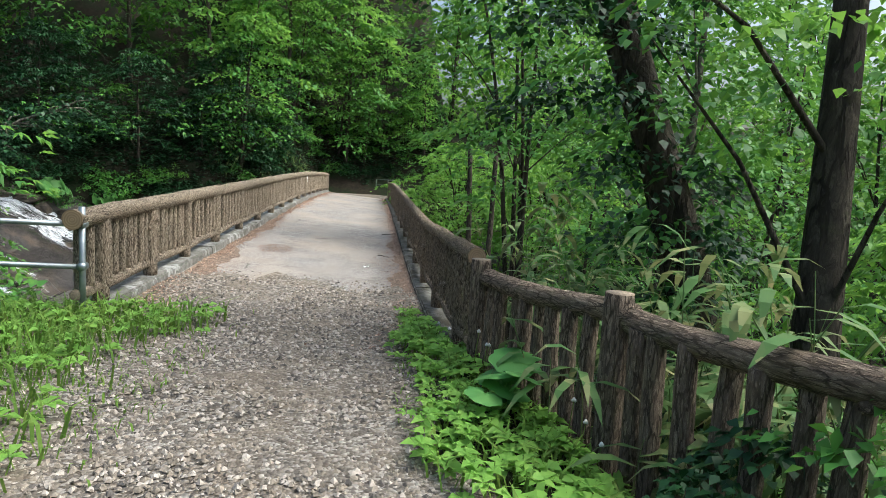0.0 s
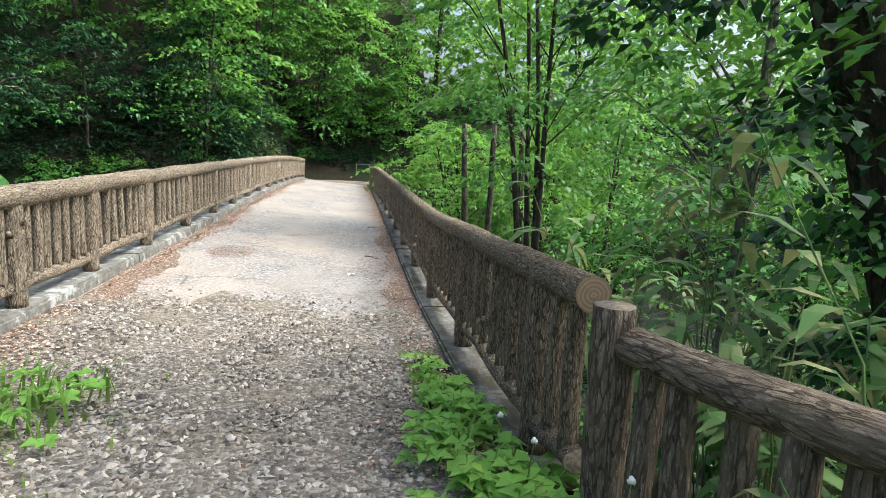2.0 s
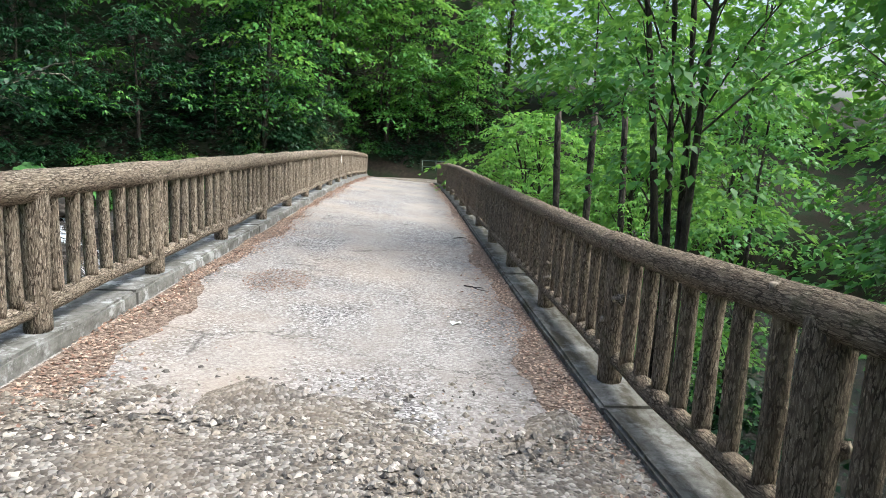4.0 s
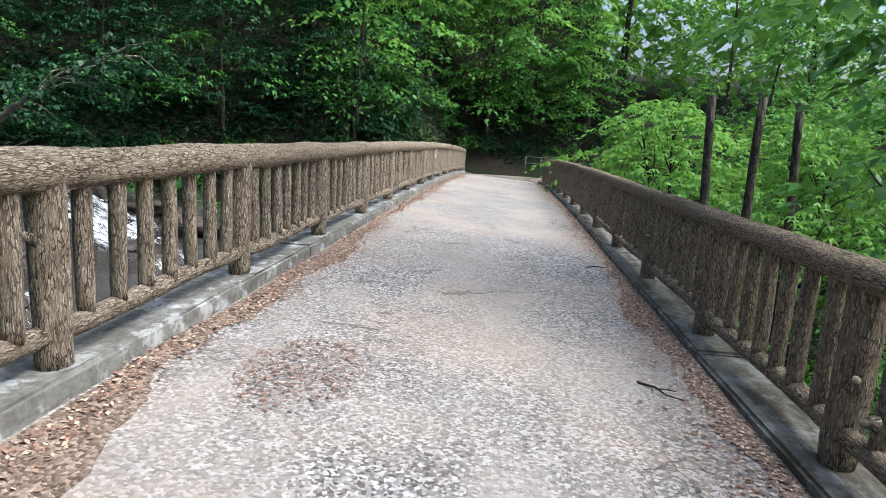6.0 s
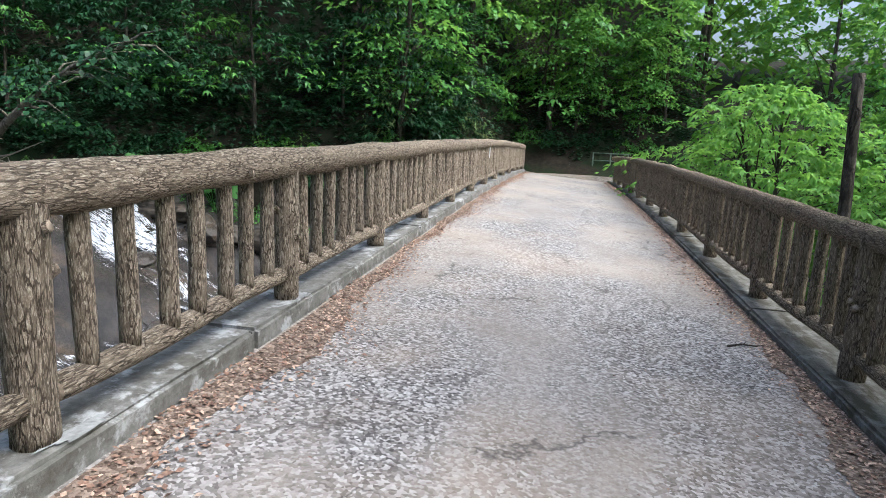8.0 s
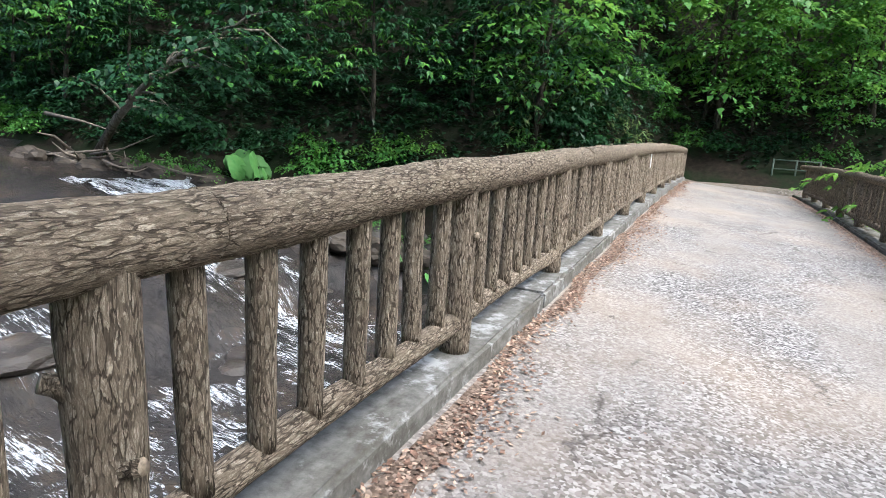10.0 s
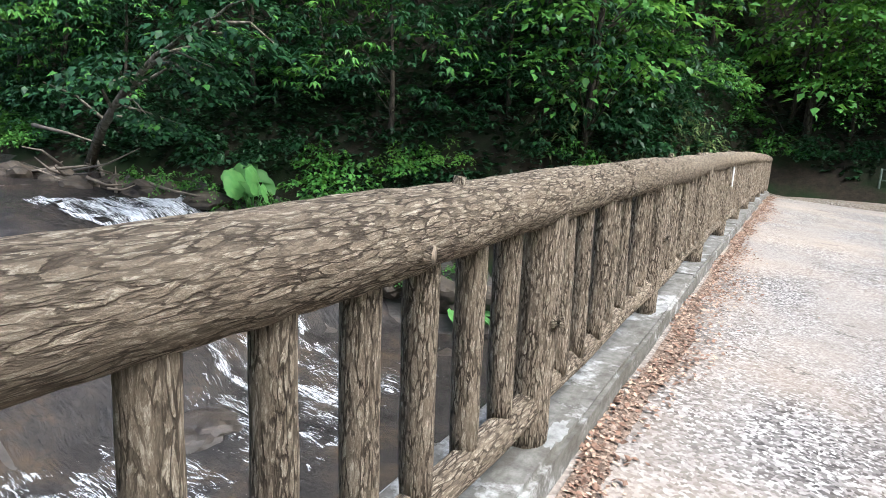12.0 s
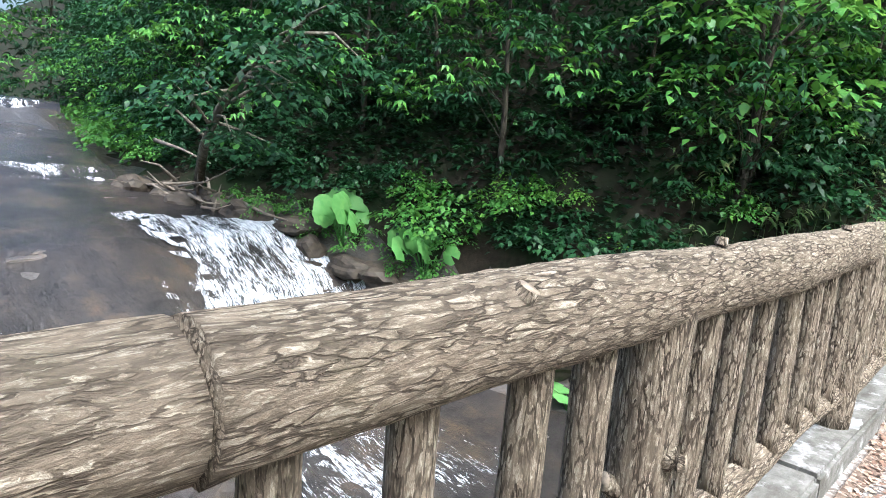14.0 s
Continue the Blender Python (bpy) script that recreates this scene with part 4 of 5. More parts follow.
def far_woods():
    """The wooded slope across the gorge, far beyond the nearer trees."""
    r = np.random.default_rng(77)
    n = 14000
    a = np.radians(r.uniform(2, 125, n))
    d = r.uniform(50, 62, n)
    top = 23 + 3.0 * np.sin(a * 17) + 2.0 * np.sin(a * 41 + 1)
    z = -4 + (top + 4) * r.uniform(0, 1, n) ** 0.9
    c = np.stack([d * np.sin(a), 14 + d * np.cos(a), z], 1)
    b_ = r.uniform(0, 6.28, n)
    q = leaf_quads(c, np.stack([np.cos(b_), np.sin(b_), r.uniform(-0.5, 0.1, n)], 1), 1.15, r, 0.42, 0.3)
    return tagged(new("far_woods", quads_mesh("far_woods", q, [M_LEAF_LIGHT])), "distant bright green woods across the gorge", "woods", kind="stuff")


far_woods()


def bush_mesh(seed, r, h, n, leaves, size, mats):
    rnd = np.random.default_rng(seed)
    a, u = rnd.uniform(0, 6.28, n), np.sqrt(rnd.uniform(0, 1, n))
    outs = np.stack([np.cos(a), np.sin(a), np.zeros(n)], 1)
    c = outs * (r * u)[:, None]
    c[:, 2] = h * (1 - 0.7 * u * u) * rnd.uniform(0.3, 1, n)
    return quads_mesh("bush", sprays(c, outs, 0.34, leaves, size, rnd, 0.2), mats)


# Bushes in M_LEAF_SHADE have shade put into their leaf colour.
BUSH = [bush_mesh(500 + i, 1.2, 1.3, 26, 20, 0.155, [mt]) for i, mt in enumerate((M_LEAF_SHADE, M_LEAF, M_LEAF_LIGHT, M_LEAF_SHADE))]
bushes = []
for x in np.arange(-22, -3.5, 1.15):
    bushes.append((x + wood.uniform(-0.3, 0.3), float(north_bank(x)) + wood.uniform(0.5, 1.2), wood.uniform(0.6, 1.0), 1 if wood.uniform(0, 1) < 0.4 else 0))
for x in np.arange(-40, -22, 2.2):
    bushes.append((x, float(north_bank(x)) + wood.uniform(0.5, 1.2), wood.uniform(0.9, 1.4), 1))
for k in range(26):
    bushes.append((wood.uniform(3.0, 9.0), wood.uniform(5, 34), wood.uniform(0.8, 1.5), 1 + k % 3))
for k in range(14):
    bushes.append((wood.uniform(-9, -5.0), wood.uniform(1, 12), wood.uniform(0.7, 1.2), k % 2))
for x in np.arange(-17, -7, 0.9):
    bushes.append((x, float(north_bank(x)) + wood.uniform(-0.15, 0.2), wood.uniform(0.35, 0.55), 1))
for x in np.arange(-13.5, -6.5, 0.62):
    bushes.append((x, float(north_bank(x)) + wood.uniform(0.35, 1.3), wood.uniform(0.45, 0.75), 1 + int(x * 7) % 3))
bushes += [(-6.2, 37.2, 1.1, 0), (-6.8, 38.0, 1.3, 0), (-7.4, 38.6, 1.3, 1), (-5.8, 38.8, 1.0, 0), (-6.3, 39.8, 1.2, 1), (-5.3, 40.3, 1.0, 0), (-7.0, 36.6, 1.1, 0), (-4.9, 41.4, 1.0, 1), (-5.7, 9.9, 0.9, 1), (-4.6, 8.9, 0.7, 1), (-4.9, 7.3, 0.9, 0), (-5.6, 9.6, 1.2, 0), (-6.8, 8.2, 1.5, 0), (-7.6, 10.6, 1.6, 1), (-9.5, 9.0, 1.7, 0), (-6.2, 6.0, 1.2, 0), (1.7, 41.6, 0.6, 2), (2.4, 43.6, 0.8, 1), (-4.1, 43.0, 0.7, 1), (-2.0, 43.3, 0.7, 0), (1.4, 43.6, 0.6, 1), (-0.6, 43.6, 0.6, 0), (0.5, 43.9, 0.7, 0), (-3.0, 43.1, 0.7, 1), (2.2, 8.6, 0.7, 1), (2.6, 7.2, 0.8, 0), (3.4, 5.6, 0.9, 1), (2.9, 9.9, 0.7, 0)]
for x, y, sc, k in bushes:
    ob = new("bush", BUSH[k])
    ob.matrix_basis = place(x, y, wood.uniform(0, 360), sc)
    tagged(ob, "low leafy bush on the forest floor", "bush", "bushes of the undergrowth")

# ---- approach: log fence, pipe barrier, verge plants ----
def fence_z(y):
    return float(np.interp(y, [0.9, 3.5, 4.9, 6.6], [1.36, 1.21, 1.11, 1.0]))


def log_fence():
    top = new("log_fence")
    a, b_ = Vector((0.775, 6.65, 0)), Vector((1.795, 3.0, 0))
    c = Vector((2.35, 1.0, 0))
    top.location = a
    tagged(top, "dark weathered log fence with close upright log pales beside the path", "fence")
    rnd = random.Random(5)
    big = log_mesh("post", 1.35, 0.085, 600, [M_FENCE, M_STUB], 14, 0.08, 0.01, 0.03, 1)
    pales = [log_mesh("pale", 1.15, 0.055, 610 + i, [M_FENCE, M_FENCE], 12, 0.08, 0.012, 0.06) for i in range(5)]
    rails = [log_mesh("top_rail", 2.0, 0.075, 620 + i, [M_FENCE, M_FENCE], 16, 0.08, 0.02, 0.05, 2) for i in range(2)]
    part("post", big, top, Matrix.Translation((0, 0, 1.06 - 1.35)))
    legs = [(a, b_, 19), (b_, c, 11)]
    for p, q, n in legs:
        for k in range(1, n + 1):
            w = p.lerp(q, k / n)
            z = fence_z(w.y)
            if k % 9 == 0:
                part("post", big, top, Matrix.Translation((w.x - a.x, w.y - a.y, z + 0.06 - 1.35)) @ pose(0, 0, 0, 0, 0, 40 * k))
            else:
                part("pale", pales[rnd.randrange(5)], top, Matrix.Translation((w.x - a.x, w.y - a.y, z - 0.1 - 1.15)) @ pose(0, 0, 0, rnd.uniform(-3, 3), rnd.uniform(-2, 2), rnd.uniform(0, 360)))
        m = max(1, round((q - p).length / 2.0))
        for k in range(m):
            u, w = p.lerp(q, k / m), p.lerp(q, (k + 1) / m)
            uu = Vector((u.x - a.x, u.y - a.y, fence_z(u.y) - 0.075))
            ww = Vector((w.x - a.x, w.y - a.y, fence_z(w.y) - 0.075))
            part("top_rail", rails[k % 2], top, lie(uu, ww) @ Matrix.Diagonal((1, 1, (ww - uu).length / 2.0, 1)))
    return top


log_fence()


def pipe_barrier():
    top = new("pipe_barrier")
    g = float(ground_z(-3.2, 8.0))
    top.location = (-2.9, 7.98, g)
    tagged(top, "galvanised steel pipe barrier beside the end of the bridge railing", "barrier")
    v, f = tube([(0, 0, -0.2), (0, 0, 1.05 - g + 0.12)], [0.03, 0.03], 14)
    part("post", mesh_from("post", v, f, [M_STEEL], True), top)
    for z in (1.0 - g, 0.59 - g):
        v, f = tube([(0.02, -0.02, z), (-1.6, -0.15, z + 0.01), (-3.4, -0.3, z + 0.02)], [0.026] * 3, 14)
        part("rail", mesh_from("rail", v, f, [M_STEEL], True), top)
        v, f = tube([(0, -0.05, z), (0, 0.05, z)], [0.042, 0.042], 12)
        part("coupler", mesh_from("coupler", v, f, [M_STEEL], True), top)
    v, f = tube([(-3.0, -0.27, -1.0), (-3.0, -0.27, 1.1 - g)], [0.03, 0.03], 14)
    part("post", mesh_from("post", v, f, [M_STEEL], True), top)


pipe_barrier()


def blades(name, region, n, height, seed, mat, label, wide=0.006, keep=None):
    """Grass blades bent over by their own weight."""
    r = np.random.default_rng(seed)
    x, y = r.uniform(region[0], region[1], n), r.uniform(region[2], region[3], n)
    if keep is not None:
        k = keep(x, y, r)
        x, y = x[k], y[k]
    n = len(x)
    z = ground_z(x, y)
    h = height * r.uniform(0.35, 1.2, n)
    a = r.uniform(0, 6.28, n)
    d = np.stack([np.cos(a), np.sin(a), 0 * a], 1)
    w = np.stack([-np.sin(a), np.cos(a), 0 * a], 1) * (wide * r.uniform(0.7, 1.5, n))[:, None]
    b0 = np.stack([x, y, z - 0.01], 1)
    b1 = b0 + d * (h * 0.25)[:, None] + np.array([0, 0, 1]) * (h * 0.7)[:, None]
    b2 = b0 + d * (h * 0.75)[:, None] + np.array([0, 0, 1]) * (h * 0.85)[:, None]
    q = np.concatenate([np.stack([b0 - w, b0 + w, b1 + w, b1 - w], 1), np.stack([b1 - w, b1 + w, b2 + w * 0.15, b2 - w * 0.15], 1)])
    return tagged(new(name, quads_mesh(name, q, [mat])), label, "grass", kind="stuff")


def verge_left(x, y, r):
    e = -1.95 - 0.10 * (7.2 - y) + 0.25 * np.sin(y * 1.7) + r.normal(0, 0.18, len(x))
    return (x < e) & (y < 8.5 + 0.2 * r.normal(0, 1, len(x)))


def verge_right(x, y, r):
    e = 0.22 + 0.13 * (6.0 - y) * (y < 6) + 0.15 * np.sin(y * 2.3) + r.normal(0, 0.1, len(x))
    return (x > e) & (x < 0.95 + 0.237 * (6.6 - y)) & (x < 0.62 + 5 * (y < 7.2))


blades("grass", (-6.5, -1.6, -1.5, 8.4), 15000, 0.26, 41, M_GRASS, "bright green rough grass on the path verge", 0.007, verge_left)
blades("grass", (0.2, 3.0, 0.0, 9.0), 6000, 0.2, 42, M_GRASS, "bright green grass along the log fence", 0.007, verge_right)
blades("grass", (-2.9, 0.6, 1.0, 9.0), 8000, 0.07, 43, M_GRASS, "sparse short grass growing through gravel", 0.005,
       lambda x, y, r: (np.sin(x * 3 + 1) * np.sin(y * 1.3) + r.normal(0, 0.3, len(x)) > 0.3) & ((x < -1.35) | (x > 0.1)))


def weeds(name, region, n, size, seed, mat, label, keep):
    r = np.random.default_rng(seed)
    x, y = r.uniform(region[0], region[1], n), r.uniform(region[2], region[3], n)
    k = keep(x, y, r)
    x, y = x[k], y[k]
    n = len(x)
    m = 6
    a = np.repeat(r.uniform(0, 6.28, n), m) + np.tile(np.arange(m) * 1.05, n) + r.normal(0, 0.2, n * m)
    c = np.repeat(np.stack([x, y, ground_z(x, y) + r.uniform(0.03, 0.16, n)], 1), m, 0)
    d = np.stack([np.cos(a), np.sin(a), r.uniform(0.1, 0.6, n * m)], 1)
    return tagged(new(name, quads_mesh(name, leaf_quads(c, d, size, r, 0.28, 0.3), [mat])), label, "weeds", kind="stuff")


weeds("weeds", (0.1, 2.4, 1.5, 9.2), 2600, 0.085, 51, M_WEED, "low leafy weeds at the foot of the fence", verge_right)
weeds("weeds", (-6.5, -1.6, -1, 8.4), 1700, 0.10, 52, M_WEED, "leafy weeds in the grass beside the path", verge_left)


def butterbur(seed, n, spread, size, height, tilt=0):
    """Large round stalked leaves with a notch at the stalk."""
    top = new("butterbur")
    rnd = random.Random(seed)
    for i in range(n):
        a, rr = rnd.uniform(0, 6.28), spread * math.sqrt(rnd.random())
        tip = Vector((rr * math.cos(a), rr * math.sin(a), height * rnd.uniform(0.6, 1.1)))
        v, f = tube([Vector((0.05 * math.cos(a), 0.05 * math.sin(a), -0.1)), tip * 0.5 + Vector((0, 0, height * 0.15)), tip], [0.014, 0.011, 0.008], 6)
        part("stalk", mesh_from("stalk", v, f, [M_BUTTER], True), top)
        R = size * rnd.uniform(0.7, 1.15)
        vs, fs = [(0, 0, 0)], []
        m = 26
        for ring in (0.5, 1.0):
            for k in range(m + 1):
                th = 0.3 + (2 * math.pi - 0.6) * k / m
                wob = 1 + 0.06 * math.sin(7 * th + i) + 0.03 * math.sin(13 * th)
                vs.append((R * ring * wob * math.cos(th), R * ring * wob * math.sin(th), R * (0.10 * ring - 0.22 * ring * ring) + 0.03 * R * math.sin(5 * th + i) * ring))
        for k in range(m):
            fs.append((0, 1 + k, 2 + k))
            fs.append((1 + k, 2 + m + k, 3 + m + k, 2 + k))
        me = mesh_from("leaf", vs, fs, [M_BUTTER], True)
        part("leaf", me, top, Matrix.Translation(tip) @ pose(0, 0, 0, tilt + rnd.uniform(-18, 18), 0.6 * tilt + rnd.uniform(-18, 18), math.degrees(a) * 0.3))
    return top


def put_butterbur(x, y, z, seed, n, spread, size, height, tilt=0):
    ob = butterbur(seed, n, spread, size, height, tilt)
    ob.location = (x, y, z)
    tagged(ob, "clump of butterbur with large round green leaves", "butterbur", "butterbur clumps")


put_butterbur(0.74, 5.45, float(ground_z(0.74, 5.45)), 1, 8, 0.27, 0.17, 0.42)
sasa_front = [(0.95, 5.5, 0.7), (1.12, 4.9, 0.75), (1.0, 5.2, 0.5), (1.3, 4.1, 0.6), (1.25, 4.5, 0.45)]
put_butterbur(-13.9, 31.1, float(ground_z(-13.9, 31.1)), 2, 17, 0.7, 0.33, 0.85, 55)
put_butterbur(-11.9, 31.9, float(ground_z(-11.9, 31.9)), 3, 10, 0.7, 0.26, 0.8, 55)
put_butterbur(-9.9, 32.2, float(ground_z(-9.9, 32.2)), 4, 7, 0.5, 0.24, 0.5, 55)
put_butterbur(-8.4, 32.6, float(ground_z(-8.4, 32.6)), 5, 7, 0.5, 0.2, 0.35, 35)


def sasa(name, spots, seed, label):
    """Bamboo grass: thin canes with long pointed leaves that hang over."""
    r = np.random.default_rng(seed)
    cane_parts, leaves = [], []
    for x, y, h in spots:
        z = float(ground_z(x, y))
        a = r.uniform(0, 6.28)
        bend = h * r.uniform(0.1, 0.4)
        p = [Vector((x, y, z - 0.05)), Vector((x + 0.3 * bend * math.cos(a), y + 0.3 * bend * math.sin(a), z + h * 0.6)), Vector((x + bend * math.cos(a), y + bend * math.sin(a), z + h))]
        cane_parts.append(tube(p, [0.006, 0.005, 0.003], 4, False))
        m = r.integers(5, 9)
        for k in range(m):
            t = r.uniform(0.45, 1.0)
            c = np.array(p[1].lerp(p[2], (t - 0.45) / 0.55))
            b_ = a + r.normal(0, 1.1)
            d = np.array([math.cos(b_), math.sin(b_), r.uniform(-0.2, 0.5)])
            L, w = r.uniform(0.22, 0.40), r.uniform(0.022, 0.042)
            sd = np.array([-math.sin(b_), math.cos(b_), 0.0]) * w
            m1, m2, tip = c + d * L * 0.35, c + d * L * 0.7 - np.array([0, 0, 0.05]), c + d * L - np.array([0, 0, 0.16])
            leaves += [np.stack([c - sd * 0.2, c + sd * 0.2, m1 + sd, m1 - sd]), np.stack([m1 - sd, m1 + sd, m2 + sd * 0.85, m2 - sd * 0.85]), np.stack([m2 - sd * 0.85, m2 + sd * 0.85, tip + sd * 0.05, tip - sd * 0.05])]
    top = new(name)
    v, f = join(cane_parts)
    part("cane", mesh_from("cane", v, f, [M_SASA], True), top)
    part("leaf", quads_mesh("leaf", np.array(leaves), [M_SASA]), top)
    return tagged(top, label, "bamboo grass", kind="stuff")


sr = np.random.default_rng(77)
near_spots = []
for k in range(330):
    y = sr.uniform(0.5, 9.5) if k % 3 else sr.uniform(1.5, 5.5)
    x = 1.12 + 0.237 * (6.6 - y) * (y < 6.6) + abs(sr.normal(0, 1.2)) + 0.1
    near_spots.append((x, y, sr.uniform(0.9, 2.0)))
sasa("bamboo_grass", near_spots, 5, "tall bamboo grass with long pale-tipped leaves behind the fence")
sasa("bamboo_grass", sasa_front, 8, "bamboo grass shoots with broad leaves in front of the fence")
bank_spots = [(sr.uniform(-8, -4), 0, sr.uniform(0.6, 1.0)) for k in range(160)]
bank_spots = [(x, float(north_bank(x)) + sr.uniform(0.6, 2.6), h) for x, _, h in bank_spots]
sasa("bamboo_grass", bank_spots, 6, "bamboo grass hanging from the far bank")


def seed_head(x, y, h):
    top = new("dandelion")
    z = float(ground_z(x, y))
    top.location = (x, y, z)
    v, f = tube([(0, 0, -0.02), (0.02, 0.01, h * 0.6), (0.03, 0, h)], [0.003, 0.003, 0.002], 5)
    part("stalk", mesh_from("stalk", v, f, [M_GRASS], True), top)
    bm = bmesh.new()
    bmesh.ops.create_icosphere(bm, subdivisions=2, radius=0.015)
    for i, w in enumerate(bm.verts):
        w.co *= 0.75 + 0.35 * (i % 2)
    me = bpy.data.meshes.new("seeds")
    bm.to_mesh(me)
    bm.free()
    me.materials.append(M_SEED)
    part("seeds", me, top, Matrix.Translation((0.03, 0, h)))
    return tagged(top, "dandelion gone to white seed on a thin stalk", "dandelion", "dandelions at the fence")


for x, y, h in [(1.05, 5.0, 0.36), (1.08, 4.86, 0.3), (1.12, 4.7, 0.26), (0.75, 6.2, 0.34), (0.8, 6.35, 0.3), (0.7, 6.3, 0.42), (0.55, 6.9, 0.3), (0.5, 7.3, 0.28)]:
    seed_head(x, y, h)


# ---- loose stones, leaf litter ----
def scatter_stones():
    r = np.random.default_rng(91)
    n = 21000
    y = r.uniform(1.8, 11.6, n)
    x = r.uniform(-2.75, 0.55, n)
    keep = (r.uniform(0, 1, n) < np.clip(1.25 - np.abs(x + 0.9) / 2.4, 0.15, 1)) & ~((y > 10.9 + 0.25 * np.sin(x * 2.1)) & (r.uniform(0, 1, n) < 0.5 + 0.6 * (y - 10.9)))
    x, y = x[keep], y[keep]
    n = len(x)
    base = np.array([(1, 0, 0), (-1, 0, 0), (0, 1, 0), (0, -1, 0), (0, 0, 1), (0.5, 0.5, 0.6)], float)
    fc = np.array([(0, 2, 5), (2, 4, 5), (4, 0, 5), (2, 1, 4), (1, 3, 4), (3, 0, 4)])
    s = r.uniform(0.085, 0.165, (n, 1, 1)) ** 2  * r.uniform(0.6, 1.3, (n, 1, 3))
    a = r.uniform(0, 6.28, n)
    v = base[None] * s + r.normal(0, 0.003, (n, 6, 3))
    ca, sa = np.cos(a)[:, None], np.sin(a)[:, None]
    v = np.stack([v[..., 0] * ca - v[..., 1] * sa, v[..., 0] * sa + v[..., 1] * ca, v[..., 2] * 0.8], -1)
    z = np.maximum(np.where(y > 10.2, np.array([deck_z(a_, b_) for a_, b_ in zip(x, y)]), -9), ground_z(x, y) + 0.02 * np.sin(x * 3.1 + 0.6 * y) * np.sin(1.9 * y + x))
    v += np.stack([x, y, z + 0.002], 1)[:, None, :]
    f = (fc[None] + (np.arange(n) * 6)[:, None, None]).reshape(-1, 3)
    pick = np.repeat(r.choice([0, 1, 2], n, p=[0.5, 0.3, 0.2]).astype(np.int32), 6)
    return mesh_from("gravel", v.reshape(-1, 3), f, [M_STONE, M_STONE_PALE, M_STONE_DARK], False, pick)


tagged(new("gravel", scatter_stones()), "loose grey crushed stone on the path", "gravel", kind="stuff")


def litter(name, n, seed, where, mat, label, size=0.035):
    r = np.random.default_rng(seed)
    x, y = where(r, n)
    z = np.array([deck_z(a, b_) if b_ > 10.9 else float(ground_z(a, b_)) for a, b_ in zip(x, y)]) + r.uniform(0.003, 0.018, len(x))
    a = r.uniform(0, 6.28, len(x))
    d = np.stack([np.cos(a), np.sin(a), r.normal(0, 0.25, len(x))], 1)
    q = leaf_quads(np.stack([x, y, z], 1), d, size, r, 0.3, -0.05)
    return tagged(new(name, quads_mesh(name, q, [mat])), label, "leaf litter", kind="stuff")


def along_left(r, n):
    y = r.uniform(8.5, 40, n)
    x = -2.8 + np.abs(r.normal(0, (0.17 + 0.07 * np.sin(y * 0.8)) * np.interp(y, [12, 20], [1, 0.75]), n)) + 0.05 * np.sin(y * 3)
    return x, y


def along_right(r, n):
    y = r.uniform(7.2, 40, n)
    x = 0.56 - np.abs(r.normal(0, (0.22 + 0.06 * np.sin(y * 0.9 + 1)) * np.interp(y, [9, 13, 20], [1.2, 1, 0.55]), n))
    return x, y


def in_patch(r, n):
    a, u = r.uniform(0, 6.28, n), np.sqrt(r.uniform(0, 1, n))
    return -1.97 + 0.33 * u * np.cos(a), 14.05 + 0.55 * u * np.sin(a)


def anywhere(r, n):
    return r.uniform(-2.8, 0.4, n), r.uniform(11, 39, n)


litter("leaf_litter", 9000, 61, along_left, M_LITTER, "brown fallen leaves gathered along the kerb")
litter("leaf_litter", 6500, 62, along_left, M_LITTER_PALE, "pale dry leaf fragments along the kerb", 0.03)
litter("leaf_litter", 5000, 63, along_right, M_LITTER, "brown fallen leaves gathered against the kerb")
litter("leaf_litter", 8000, 64, along_right, M_LITTER_PALE, "pale dry leaf fragments on the deck edge", 0.03)
litter("leaf_litter", 900, 65, in_patch, M_LITTER, "round damp patch of leaf fragments on the deck", 0.024)
litter("leaf_litter", 500, 66, anywhere, M_LITTER, "scattered leaf bits on the bridge deck", 0.02)
litter("stone_chips", 500, 67, anywhere, M_STONE, "scattered stone chips on the bridge deck", 0.016)

# ---- small things on the bridge and the banks ----
for i, y in enumerate([17.65, 21.9, 24.0, 26.1, 13.45, 15.6]):
    vs = [(0, 0, 0)]
    for k in range(40):
        a = 2 * math.pi * k / 40
        r = 1 + 0.5 * noise.noise((2.2 * math.cos(a), 2.2 * math.sin(a), 3.1 * i)) + 0.25 * noise.noise((6 * math.cos(a), 6 * math.sin(a), i))
        vs.append((0.04 * r * math.cos(a), (0.1 + 0.03 * (i % 3)) * r * math.sin(a), 0))
    ob = new("lime_stain", mesh_from("lime_stain", vs, [(0, k, k % 40 + 1) for k in range(1, 41)], [M_LIME]))
    ob.location = (-2.88, y, 0.134 + camber(y) + 0.006)
    tagged(ob, "white lime stain on the kerb concrete", "stain", "stains on the kerb", "structure")


def post_plate(x, y, z):
    bm = bmesh.new()
    bmesh.ops.create_cube(bm, size=1)
    bmesh.ops.scale(bm, vec=(0.012, 0.07, 0.24), verts=bm.verts)
    bmesh.ops.bevel(bm, geom=list(bm.edges), offset=0.004, segments=2, affect="EDGES")
    me = bpy.data.meshes.new("plate")
    bm.to_mesh(me)
    bm.free()
    me.materials.append(M_WHITE)
    ob = new("marker_plate", me)
    ob.location = (x, y, z)
    tagged(ob, "small white marker plate fixed to a railing post", "sign")


post_plate(X_LEFT + 0.1, 13.4 + 7 * BAY, 0.134 + camber(28.1) + 0.72)


